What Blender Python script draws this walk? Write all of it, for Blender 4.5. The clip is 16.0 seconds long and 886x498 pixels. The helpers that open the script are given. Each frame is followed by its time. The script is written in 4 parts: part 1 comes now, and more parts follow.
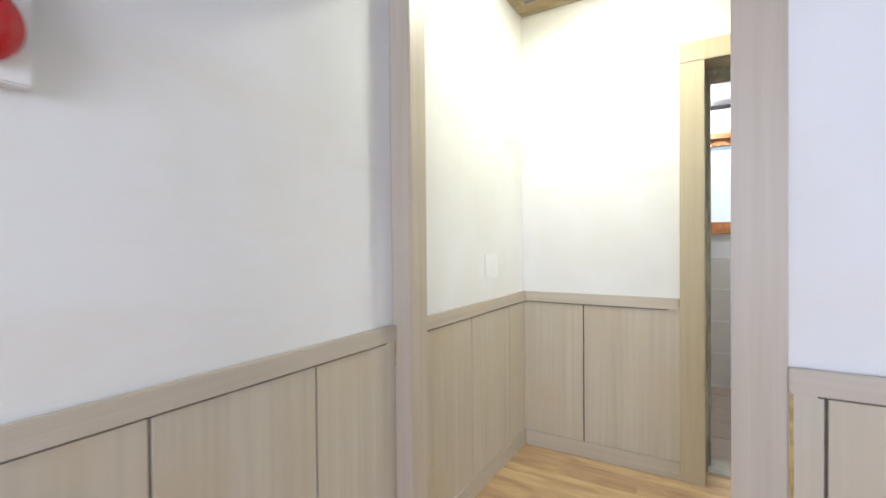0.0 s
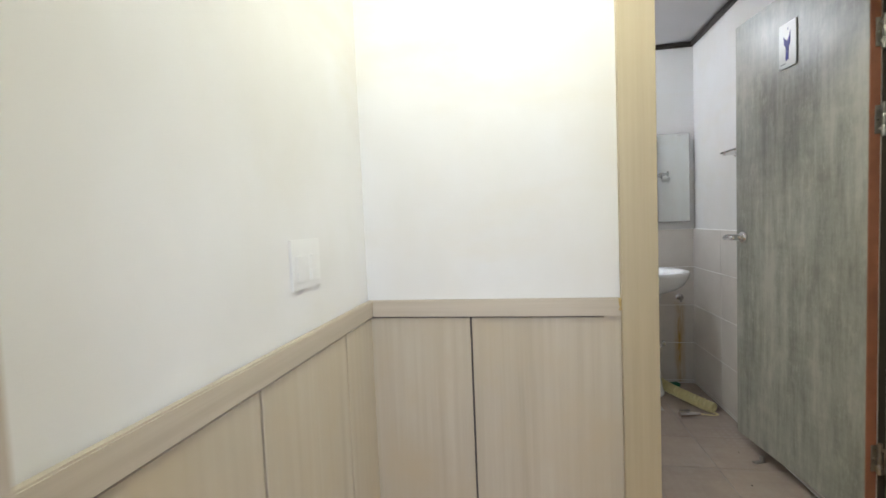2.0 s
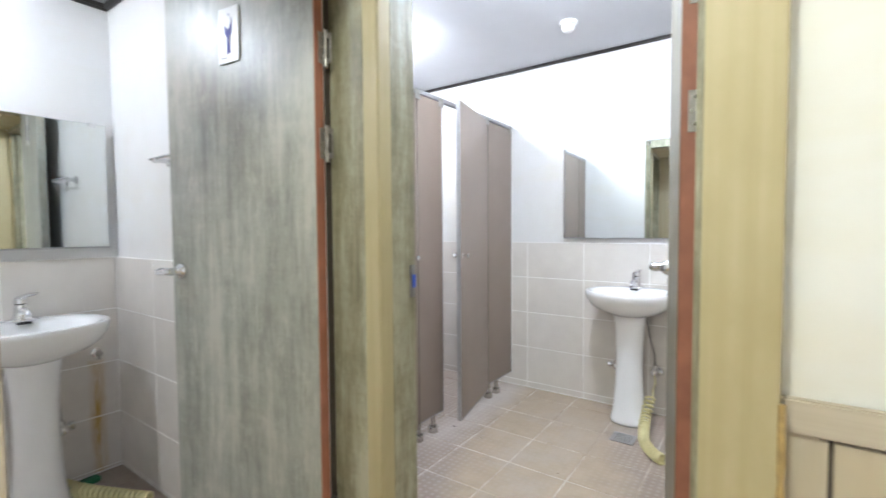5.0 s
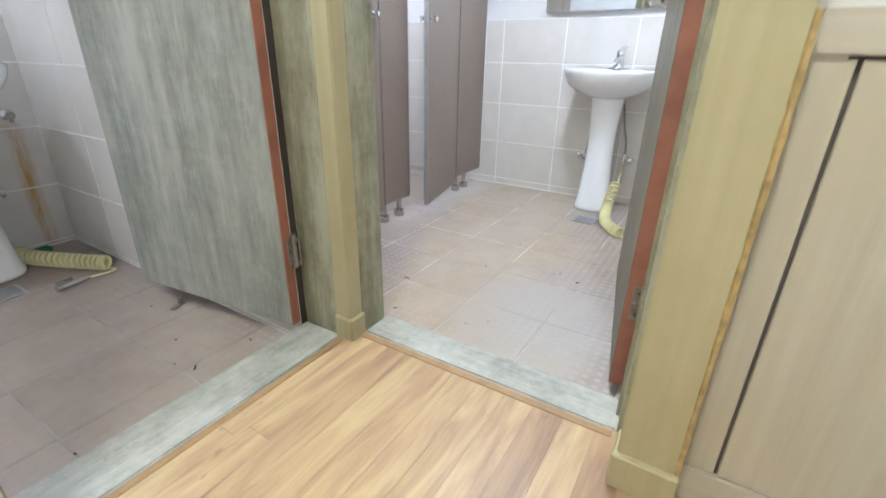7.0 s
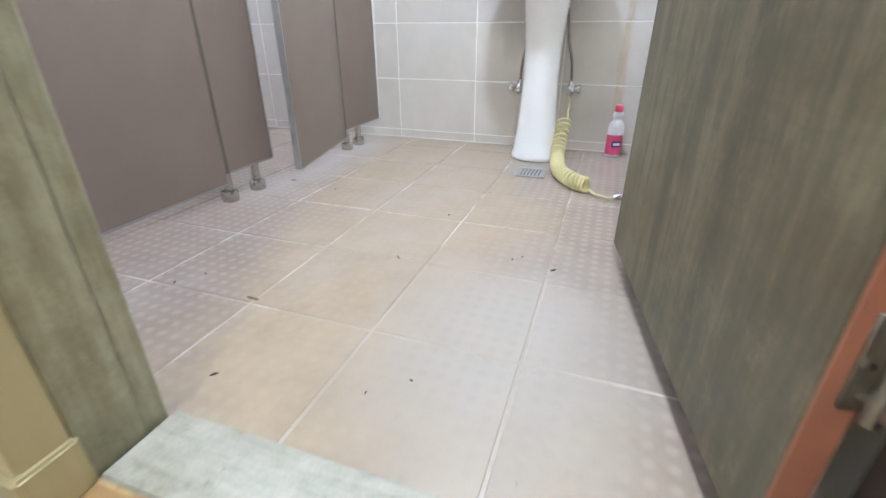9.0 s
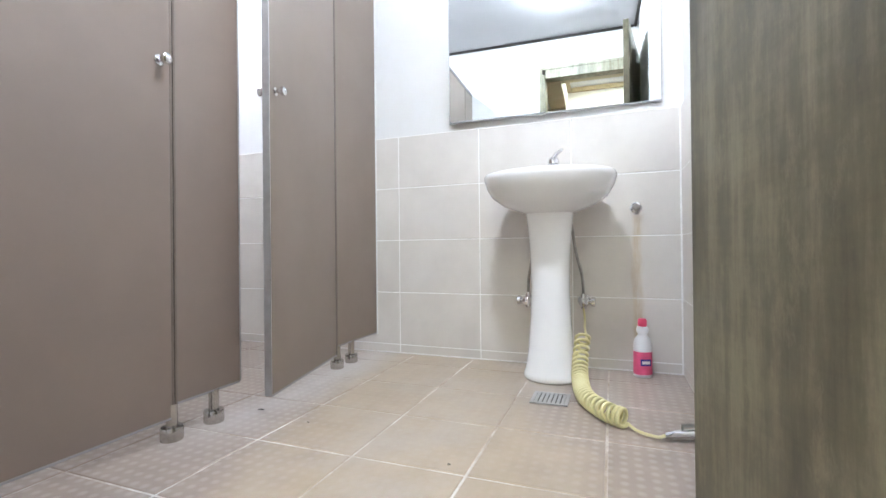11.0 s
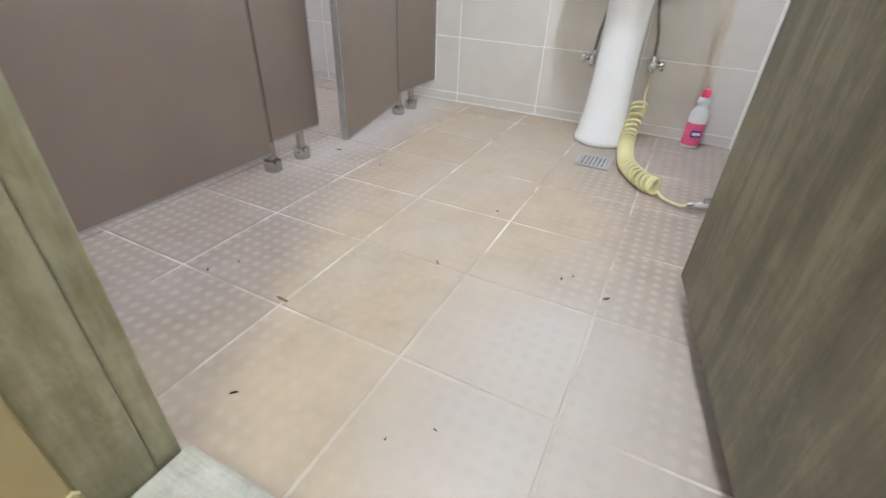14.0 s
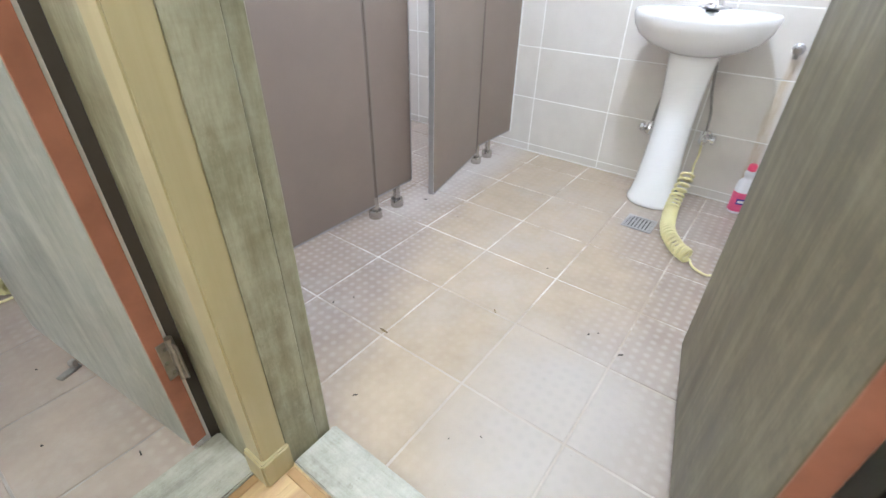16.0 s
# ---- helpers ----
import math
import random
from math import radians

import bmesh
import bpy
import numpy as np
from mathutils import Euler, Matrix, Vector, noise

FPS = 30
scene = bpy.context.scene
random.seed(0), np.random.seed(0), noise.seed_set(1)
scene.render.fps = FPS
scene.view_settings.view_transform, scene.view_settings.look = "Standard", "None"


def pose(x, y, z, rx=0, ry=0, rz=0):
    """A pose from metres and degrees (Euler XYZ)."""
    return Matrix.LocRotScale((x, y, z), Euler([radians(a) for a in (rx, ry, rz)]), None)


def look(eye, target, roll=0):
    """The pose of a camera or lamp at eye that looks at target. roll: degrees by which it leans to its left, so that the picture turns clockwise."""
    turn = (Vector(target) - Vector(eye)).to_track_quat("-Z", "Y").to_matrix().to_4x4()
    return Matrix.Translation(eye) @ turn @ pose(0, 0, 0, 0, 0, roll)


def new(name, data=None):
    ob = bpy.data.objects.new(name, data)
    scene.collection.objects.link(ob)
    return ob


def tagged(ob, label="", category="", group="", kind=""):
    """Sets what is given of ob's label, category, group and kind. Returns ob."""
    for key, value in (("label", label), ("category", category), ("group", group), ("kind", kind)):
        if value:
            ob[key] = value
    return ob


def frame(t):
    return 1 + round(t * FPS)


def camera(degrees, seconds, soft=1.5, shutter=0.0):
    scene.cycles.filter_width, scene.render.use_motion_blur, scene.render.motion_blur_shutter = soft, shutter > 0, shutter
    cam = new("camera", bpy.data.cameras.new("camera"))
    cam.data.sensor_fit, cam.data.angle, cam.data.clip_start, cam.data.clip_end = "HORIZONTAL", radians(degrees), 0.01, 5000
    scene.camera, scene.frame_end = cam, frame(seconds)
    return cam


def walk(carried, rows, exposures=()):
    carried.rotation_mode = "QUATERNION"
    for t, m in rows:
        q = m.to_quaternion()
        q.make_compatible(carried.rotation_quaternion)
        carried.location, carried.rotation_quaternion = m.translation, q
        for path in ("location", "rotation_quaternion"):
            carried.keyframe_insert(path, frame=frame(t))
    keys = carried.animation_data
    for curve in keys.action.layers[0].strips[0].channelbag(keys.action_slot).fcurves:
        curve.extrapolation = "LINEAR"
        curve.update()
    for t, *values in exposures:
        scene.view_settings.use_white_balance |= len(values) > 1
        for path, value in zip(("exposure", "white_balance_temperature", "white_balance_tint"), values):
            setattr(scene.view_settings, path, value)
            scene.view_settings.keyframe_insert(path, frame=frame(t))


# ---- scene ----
cam = camera(89.3, 16.0, soft=1.5, shutter=0.35)
PATH = [
    (0, (0.741, 0.683, 1.199), (-0.302, 2.389, 1.174), -0.5),
    (0.5, (0.622, 0.957, 1.195), (-0.326, 2.718, 1.226), -0.3),
    (1, (0.523, 1.19, 1.185), (-0.286, 3.018, 1.12), -1.1),
    (1.5, (0.366, 1.45, 1.18), (-0.124, 3.388, 1.114), -2.5),
    (2, (0.3, 1.702, 1.167), (-0.048, 3.668, 1.055), -2.4),
    (2.5, (0.286, 2.011, 1.184), (0.058, 3.997, 1.124), -2.1),
    (3, (0.317, 2.236, 1.176), (0.489, 4.226, 1.066), -1.4),
    (3.5, (0.393, 2.413, 1.189), (1.168, 4.255, 1.113), -1.5),
    (4, (0.463, 2.444, 1.192), (1.65, 4.051, 1.1), -1.4),
    (4.5, (0.491, 2.425, 1.195), (1.787, 3.947, 1.118), -2.2),
    (5, (0.563, 2.341, 1.189), (2.193, 3.497, 1.102), -0.4),
    (5.2, (0.577, 2.324, 1.177), (2.248, 3.419, 1.084), -0.6),
    (7.3, (0.667, 2.409, 0.775), (2.218, 3.36, -0.055), 0.7),
    (7.5, (0.726, 2.446, 0.719), (2.275, 3.415, -0.095), -0.3),
    (8, (0.948, 2.519, 0.629), (2.476, 3.481, -0.232), -2.0),
    (8.5, (1.128, 2.581, 0.598), (2.713, 3.432, -0.275), -1.9),
    (9, (1.341, 2.688, 0.541), (3.032, 3.293, -0.34), -0.2),
    (9.5, (1.494, 2.736, 0.472), (3.249, 3.371, -0.245), -0.3),
    (10, (1.578, 2.753, 0.464), (3.441, 3.394, 0.12), -0.0),
    (10.2, (1.606, 2.748, 0.474), (3.489, 3.405, 0.324), -1.8),
    (12.3, (1.603, 2.767, 0.532), (3.463, 3.5, 0.595), 0.1),
    (12.5, (1.601, 2.77, 0.517), (3.453, 3.511, 0.384), 0.4),
    (12.8, (1.598, 2.763, 0.489), (3.422, 3.483, 0.096), 1.2),
    (13, (1.602, 2.763, 0.478), (3.398, 3.473, -0.041), 1.1),
    (13.5, (1.556, 2.753, 0.467), (3.2, 3.46, -0.425), -0.3),
    (14, (1.483, 2.745, 0.628), (2.991, 3.481, -0.461), 2.4),
    (14.5, (1.434, 2.711, 0.844), (2.873, 3.494, -0.305), 1.2),
    (15, (1.396, 2.688, 0.97), (2.757, 3.556, -0.21), 0.3),
    (15.5, (1.373, 2.657, 0.975), (2.632, 3.712, -0.166), 1.1),
    (16, (1.289, 2.631, 0.98), (2.631, 3.62, -0.124), 1.2),
]
EXPOSURES = [(0, 0.55, 6250, 10), (1, 0.42, 6250, 10), (2, 0.36, 6250, 10), (3.2, 0.42, 6200, 10), (4.5, 0.80, 6000, 10), (5, 1.05, 5950, 10), (7.5, 1.28, 5600, 10),
             (9, 1.40, 5700, 10), (10.2, 1.45, 5750, 10), (12.5, 1.04, 6150, 10), (13.3, 1.24, 6100, 10), (14.5, 1.28, 5900, 10), (16, 1.46, 5750, 10)]
DAY, HALL_GLOW, HALL_TINT, WOM_GLOW, STALL_GLOW, MEN_GLOW = 72, 165, (0.97, 0.965, 0.79), 235, 215, 98
walk(cam, [(t, look(eye, target, roll)) for t, eye, target, roll in PATH],
     exposures=EXPOSURES)

# ---- plan, in metres: bathroom floors lie at z = 0, the hall floor a little higher ----
HALL_Z = 0.045
WEST, NORTH, EAST = -0.215, 3.127, 1.455
JAMB_Y0, JAMB_Y1 = 1.906, 2.003
MEN_X0 = 0.70
WOM_Y0 = 2.44
HALL_CEIL, MEN_CEIL, WOM_CEIL = 2.54, 2.30, 2.37
MEN_FAR, MEN_EAST, MEN_WEST = 4.985, 1.445, -0.30
FAR, SOUTH, WOM_WEST, WOM_BACK = 3.645, 2.485, 1.70, 5.02
TILE_TOP = 1.09


# ---- world and lights ----
world = bpy.data.worlds.new("world")
scene.world = world
world.use_nodes = True
wn = world.node_tree.nodes
sky = wn.new("ShaderNodeTexSky")
sky.sky_type, sky.sun_disc = "NISHITA", False
sky.sun_elevation, sky.sun_rotation = radians(35), radians(200)
wn["Background"].inputs[1].default_value = 0.12
world.node_tree.links.new(sky.outputs[0], wn["Background"].inputs[0])


def area_lamp(name, m, size_x, size_y, power, colour):
    data = bpy.data.lights.new(name, "AREA")
    data.shape, data.size, data.size_y = "RECTANGLE", size_x, size_y
    data.energy, data.color = power, colour
    ob = new(name, data)
    ob.matrix_world = m
    return ob


sun_data = bpy.data.lights.new("sun", "SUN")
sun_data.energy, sun_data.angle, sun_data.color = 2.5, radians(0.6), (1.0, 0.95, 0.88)
new("sun", sun_data).matrix_world = look((4, 12, 9), (0, 0, 0))
# sky light in the opening of the waiting room's window
area_lamp("window_daylight", look((1.2, -2.42, 1.5), (1.0, 1.0, 1.2)), 1.7, 1.2, DAY, (0.72, 0.79, 1.0))


# ---- material helpers ----
def mat_new(name):
    m = bpy.data.materials.new(name)
    m.use_nodes = True
    return m, m.node_tree.nodes, m.node_tree.links, m.node_tree.nodes["Principled BSDF"]


def scaled(nodes, links, scale):
    g = nodes.new("ShaderNodeNewGeometry")
    v = nodes.new("ShaderNodeVectorMath")
    v.operation = "MULTIPLY"
    v.inputs[1].default_value = scale
    links.new(g.outputs["Position"], v.inputs[0])
    return v.outputs[0]


def noise_at(nodes, links, scale, detail=4, rough=0.55):
    n = nodes.new("ShaderNodeTexNoise")
    n.inputs["Scale"].default_value = 1.0
    n.inputs["Detail"].default_value = detail
    n.inputs["Roughness"].default_value = rough
    links.new(scaled(nodes, links, scale), n.inputs["Vector"])
    return n.outputs[0]


def ramp(nodes, links, fac, stops):
    r = nodes.new("ShaderNodeValToRGB")
    while len(r.color_ramp.elements) < len(stops):
        r.color_ramp.elements.new(0.5)
    for e, (p, c) in zip(r.color_ramp.elements, stops):
        e.position = p
        e.color = (*c, 1) if len(c) == 3 else c
    links.new(fac, r.inputs[0])
    return r.outputs[0]


def mix(nodes, links, fac, a, b, mode="MIX"):
    m = nodes.new("ShaderNodeMix")
    m.data_type, m.blend_type = "RGBA", mode
    if isinstance(fac, (int, float)):
        m.inputs[0].default_value = fac
    else:
        links.new(fac, m.inputs[0])
    for sock, v in ((m.inputs[6], a), (m.inputs[7], b)):
        if isinstance(v, tuple):
            sock.default_value = (*v, 1)
        else:
            links.new(v, sock)
    return m.outputs[2]


def maths(nodes, links, op, a, b=0.0, c=0.0):
    m = nodes.new("ShaderNodeMath")
    m.operation = op
    for sock, v in zip(m.inputs, (a, b, c)):
        if isinstance(v, (int, float)):
            sock.default_value = v
        else:
            links.new(v, sock)
    return m.outputs[0]


def bump(nodes, links, bsdf, height, strength, distance=0.002):
    b = nodes.new("ShaderNodeBump")
    b.inputs["Strength"].default_value = strength
    b.inputs["Distance"].default_value = distance
    links.new(height, b.inputs["Height"])
    links.new(b.outputs[0], bsdf.inputs["Normal"])


def plain(name, colour, rough=0.5, metal=0.0, vary=0.06, scale=9.0, relief=0.0):
    m, n, l, b = mat_new(name)
    f = noise_at(n, l, (scale,) * 3, 5)
    dark = tuple(c * (1 - vary) for c in colour)
    light = tuple(min(1, c * (1 + vary)) for c in colour)
    l.new(ramp(n, l, f, ((0.35, dark), (0.65, light))), b.inputs["Base Color"])
    b.inputs["Roughness"].default_value, b.inputs["Metallic"].default_value = rough, metal
    if relief:
        bump(n, l, b, noise_at(n, l, (160,) * 3, 3), relief)
    return m


def grained(name, dark, mid, light, along, stretch=1.0, rough=0.45, fine=90.0, random_tone=0.0, patch=None):
    """Wood or wood print: streaks that run along one axis, broader tone changes over them."""
    m, n, l, b = mat_new(name)
    k = [fine] * 3
    k[along] = fine * 0.022 * stretch
    k2 = [fine * 0.16] * 3
    k2[along] = fine * 0.009 * stretch
    a = noise_at(n, l, tuple(k), 6, 0.6)
    c = noise_at(n, l, tuple(k2), 4, 0.6)
    s = maths(n, l, "ADD", maths(n, l, "MULTIPLY", a, 0.5), maths(n, l, "MULTIPLY", c, 0.5))
    if random_tone:
        o = n.new("ShaderNodeObjectInfo")
        s = maths(n, l, "ADD", s, maths(n, l, "MULTIPLY", maths(n, l, "SUBTRACT", o.outputs["Random"], 0.5), random_tone))
    col = ramp(n, l, s, ((0.36, dark), (0.5, mid), (0.64, light)))
    if patch:
        f = ramp(n, l, noise_at(n, l, (3.2, 3.2, 2.2), 5, 0.65), ((0.45, (0, 0, 0)), (0.7, (1, 1, 1))))
        col = mix(n, l, f, col, patch)
    l.new(col, b.inputs["Base Color"])
    b.inputs["Roughness"].default_value = rough
    bump(n, l, b, a, 0.12, 0.001)
    return m


# ---- materials ----
def wallpaper(name, colour):
    m, n, l, b = mat_new(name)
    f = noise_at(n, l, (1.6, 1.6, 1.1), 4, 0.6)
    dirty = tuple(c * k for c, k in zip(colour, (0.93, 0.915, 0.87)))
    col = ramp(n, l, f, ((0.3, dirty), (0.6, colour)))
    aged = ramp(n, l, noise_at(n, l, (1.1, 1.1, 3.4), 6, 0.62), ((0.52, (0, 0, 0)), (0.74, (0.55, 0.55, 0.55))))
    col = mix(n, l, aged, col, tuple(c * k for c, k in zip(colour, (0.94, 0.88, 0.74))))
    l.new(col, b.inputs["Base Color"])
    b.inputs["Roughness"].default_value = 0.72
    weave = maths(n, l, "ADD", noise_at(n, l, (260, 260, 40), 3), noise_at(n, l, (60, 60, 240), 3))
    bump(n, l, b, weave, 0.14, 0.0012)
    return m


paper = wallpaper("hall_wallpaper", (0.76, 0.76, 0.75))
paper_room = wallpaper("washroom_wallpaper", (0.76, 0.755, 0.75))
wainscot_wood = grained("washed_oak_panel", (0.445, 0.39, 0.295), (0.50, 0.445, 0.345), (0.55, 0.50, 0.40), 2, fine=46, patch=(0.505, 0.43, 0.305))
casing_wood = grained("washed_oak_casing", (0.41, 0.35, 0.195), (0.45, 0.39, 0.23), (0.49, 0.425, 0.265), 2, fine=38, patch=(0.39, 0.33, 0.175))
door_casing_wood = grained("washed_oak_door_casing", (0.445, 0.37, 0.24), (0.49, 0.415, 0.28), (0.53, 0.455, 0.32), 2, fine=40)
lining_wood = grained("washed_oak_lining", (0.435, 0.37, 0.285), (0.475, 0.41, 0.32), (0.52, 0.455, 0.365), 2, fine=42)
rail_wood = grained("washed_oak_rail", (0.44, 0.385, 0.295), (0.49, 0.43, 0.34), (0.54, 0.48, 0.39), 1, fine=60)
rail_wood_x = grained("washed_oak_rail_across", (0.44, 0.385, 0.295), (0.49, 0.43, 0.34), (0.54, 0.48, 0.39), 0, fine=60)
seam_brown = plain("brown_edge", (0.165, 0.128, 0.104), 0.5)
groove = plain("panel_groove", (0.13, 0.11, 0.095), 0.8)


def weathered(name, dark, mid, light, rough):
    """Printed weathered boards: soft vertical streaks, cloudy patches and a few cross breaks."""
    m, n, l, b = mat_new(name)
    fine_s = noise_at(n, l, (70, 70, 3.5), 6, 0.7)
    broad = noise_at(n, l, (19, 19, 1.7), 6, 0.68)
    cloud = noise_at(n, l, (6.0, 6.0, 2.6), 8, 0.74)
    breaks = noise_at(n, l, (5.0, 5.0, 26), 5, 0.75)
    s = maths(n, l, "ADD", maths(n, l, "MULTIPLY", fine_s, 0.07), maths(n, l, "MULTIPLY", broad, 0.36))
    s = maths(n, l, "ADD", s, maths(n, l, "ADD", maths(n, l, "MULTIPLY", cloud, 0.47), maths(n, l, "MULTIPLY", breaks, 0.10)))
    col = ramp(n, l, s, ((0.415, dark), (0.50, mid), (0.585, light)))
    scuff = ramp(n, l, noise_at(n, l, (17, 17, 8), 9, 0.78), ((0.54, (0, 0, 0)), (0.68, (0.55, 0.55, 0.55))))
    col = mix(n, l, scuff, col, tuple(min(1, c * 1.18) for c in light))
    l.new(col, b.inputs["Base Color"])
    l.new(ramp(n, l, cloud, ((0.3, (rough - 0.06,) * 3), (0.7, (rough + 0.1,) * 3))), b.inputs["Roughness"])
    b.inputs["Specular IOR Level"].default_value = 0.8
    bump(n, l, b, fine_s, 0.10, 0.001)
    return m


def worn_sill(name, along):
    """Scuffed pale laminate: cloudy wear, scratches along the sill, chips down to a darker core."""
    m, n, l, b = mat_new(name)
    k = [60] * 3
    k[along] = 5
    scratch = noise_at(n, l, tuple(k), 6, 0.75)
    cloud = noise_at(n, l, (9, 9, 9), 8, 0.75)
    s = maths(n, l, "ADD", maths(n, l, "MULTIPLY", scratch, 0.35), maths(n, l, "MULTIPLY", cloud, 0.65))
    col = ramp(n, l, s, ((0.36, (0.26, 0.25, 0.20)), (0.48, (0.40, 0.39, 0.33)), (0.60, (0.52, 0.51, 0.45))))
    chips = ramp(n, l, noise_at(n, l, (34, 34, 34), 6, 0.8), ((0.62, (0, 0, 0)), (0.68, (0.6, 0.6, 0.6))))
    l.new(mix(n, l, chips, col, (0.24, 0.22, 0.17)), b.inputs["Base Color"])
    l.new(ramp(n, l, cloud, ((0.3, (0.42,) * 3), (0.7, (0.7,) * 3))), b.inputs["Roughness"])
    bump(n, l, b, maths(n, l, "ADD", s, chips), 0.25, 0.0015)
    return m


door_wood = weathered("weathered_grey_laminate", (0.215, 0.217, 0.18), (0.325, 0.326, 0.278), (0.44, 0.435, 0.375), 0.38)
# women's leaf: a browner tone, darkened too for the dim light on its face
door_wood_shaded = weathered("weathered_brown_grey_shaded_laminate", (0.058, 0.048, 0.023), (0.116, 0.099, 0.054), (0.215, 0.190, 0.118), 0.42)
frame_wood = weathered("weathered_olive_laminate", (0.145, 0.132, 0.072), (0.260, 0.244, 0.156), (0.395, 0.38, 0.275), 0.5)
sill_wood = worn_sill("worn_sill", 0)
sill_wood_y = worn_sill("worn_sill_along", 1)
edge_brown = plain("red_brown_edge_band", (0.33, 0.135, 0.085), 0.5, vary=0.12, scale=14)
# floor edge strips; their brown also carries the shadow line along the sills
strip_wood = plain("honey_edge_strip", (0.36, 0.225, 0.10), 0.4, vary=0.12, scale=20)
dark_gap = plain("dark_joint_and_gap_shade", (0.045, 0.035, 0.028), 0.6)
black_trim = grained("black_cornice", (0.018, 0.014, 0.012), (0.03, 0.024, 0.02), (0.045, 0.036, 0.03), 0, fine=40, rough=0.4)
cornice_wood = grained("tan_cornice", (0.34, 0.27, 0.15), (0.40, 0.32, 0.19), (0.46, 0.37, 0.23), 0, fine=50)
orange_wood = grained("orange_window_wood", (0.40, 0.155, 0.045), (0.50, 0.21, 0.07), (0.58, 0.26, 0.10), 2, fine=50, rough=0.4)
ceiling_white = plain("ceiling_paper", (0.54, 0.54, 0.56), 0.7, vary=0.03, scale=2.0, relief=0.05)
partition = plain("mauve_brown_laminate", (0.228, 0.178, 0.145), 0.34, vary=0.04, scale=5.0, relief=0.04)
aluminium = plain("brushed_aluminium", (0.55, 0.55, 0.56), 0.35, 1.0, 0.05, 30)
satin_steel = plain("satin_steel", (0.54, 0.52, 0.49), 0.2, 1.0, 0.06, 30)
aluminium_dull = plain("anodised_profile", (0.36, 0.35, 0.36), 0.45, 0.6, 0.05, 30)
chrome = plain("chrome", (0.74, 0.74, 0.75), 0.10, 1.0, 0.03, 20)
steel = plain("tarnished_steel", (0.36, 0.345, 0.32), 0.38, 1.0, 0.15, 40)
ceramic = plain("white_glazed_ceramic", (0.88, 0.88, 0.88), 0.12, vary=0.015, scale=5)
white_plastic = plain("white_plastic", (0.78, 0.78, 0.76), 0.35, vary=0.02)
hose_yellow = plain("cream_yellow_plastic", (0.74, 0.68, 0.36), 0.38, vary=0.05, scale=14)
pink = plain("pink_plastic", (0.75, 0.07, 0.16), 0.35, vary=0.05)
pink_label = plain("pink_label", (0.72, 0.10, 0.22), 0.45, vary=0.08, scale=40)
bottle_white = plain("milky_plastic", (0.74, 0.73, 0.74), 0.4, vary=0.03)
navy = plain("navy_print", (0.022, 0.018, 0.24), 0.5)
blue_film = plain("blue_film", (0.02, 0.07, 0.42), 0.35)
red_gloss = plain("red_gloss", (0.55, 0.012, 0.016), 0.25, vary=0.08, scale=18)
green_plastic = plain("green_plastic", (0.03, 0.20, 0.10), 0.45)
black_rubber = plain("black_rubber", (0.015, 0.015, 0.015), 0.6)
sealant = plain("amber_sealant", (0.43, 0.305, 0.12), 0.4, vary=0.25, scale=35)


def dusty_grout():
    """Pale floor grout, patchy, and trodden to the colour of the dust inside the doorway."""
    m, n, l, b = mat_new("dusty_floor_grout")
    col = ramp(n, l, noise_at(n, l, (4.5, 4.5, 4.5), 6, 0.7), ((0.43, (0.44, 0.365, 0.29)), (0.62, (0.78, 0.76, 0.73))))
    g = n.new("ShaderNodeNewGeometry")
    sp = n.new("ShaderNodeSeparateXYZ")
    l.new(g.outputs["Position"], sp.inputs[0])
    hx = maths(n, l, "SUBTRACT", sp.outputs[0], 2.0)
    hy = maths(n, l, "SUBTRACT", sp.outputs[1], 2.95)
    d = maths(n, l, "SQRT", maths(n, l, "ADD", maths(n, l, "POWER", hx, 2.0), maths(n, l, "POWER", hy, 2.0)))
    near = ramp(n, l, d, ((0.25, (0.85, 0.85, 0.85)), (0.55, (0, 0, 0))))
    l.new(mix(n, l, near, col, (0.47, 0.41, 0.35)), b.inputs["Base Color"])
    b.inputs["Roughness"].default_value = 0.9
    return m


floor_grout = dusty_grout()
dull_grout = plain("dust_filled_grout", (0.36, 0.325, 0.30), 0.9, vary=0.2, scale=7)
grout = plain("pale_grout", (0.90, 0.89, 0.87), 0.85, vary=0.05, scale=14)
dry_leaf = plain("dry_leaf", (0.17, 0.115, 0.045), 0.7, vary=0.3, scale=60)
dark_crumb = plain("dark_crumb", (0.035, 0.03, 0.025), 0.8)

mirror_glass, _, _, _b = mat_new("mirror_silver")
_b.inputs["Base Color"].default_value = (0.74, 0.77, 0.76, 1)
_b.inputs["Metallic"].default_value, _b.inputs["Roughness"].default_value = 1.0, 0.012
frosted, _n, _l, _b = mat_new("frosted_glass")
_b.inputs["Base Color"].default_value = (0.92, 0.94, 0.95, 1)
_b.inputs["Roughness"].default_value, _b.inputs["Transmission Weight"].default_value = 0.6, 1.0
clear_glass, _n, _l, _b = mat_new("clear_glass")
_b.inputs["Roughness"].default_value, _b.inputs["Transmission Weight"].default_value = 0.0, 1.0


def glowing(name, colour, strength):
    m, n, l, b = mat_new(name)
    b.inputs["Emission Color"].default_value = (*colour, 1)
    b.inputs["Emission Strength"].default_value = strength
    return m


hall_glow = glowing("hall_lamp_glow", HALL_TINT, HALL_GLOW)
wom_glow = glowing("washroom_lamp_glow", (0.88, 0.93, 1.0), WOM_GLOW)
stall_glow = glowing("cubicle_lamp_glow", (0.92, 0.95, 1.0), STALL_GLOW)
men_glow = glowing("dim_washroom_lamp_glow", (0.92, 0.96, 1.0), MEN_GLOW)


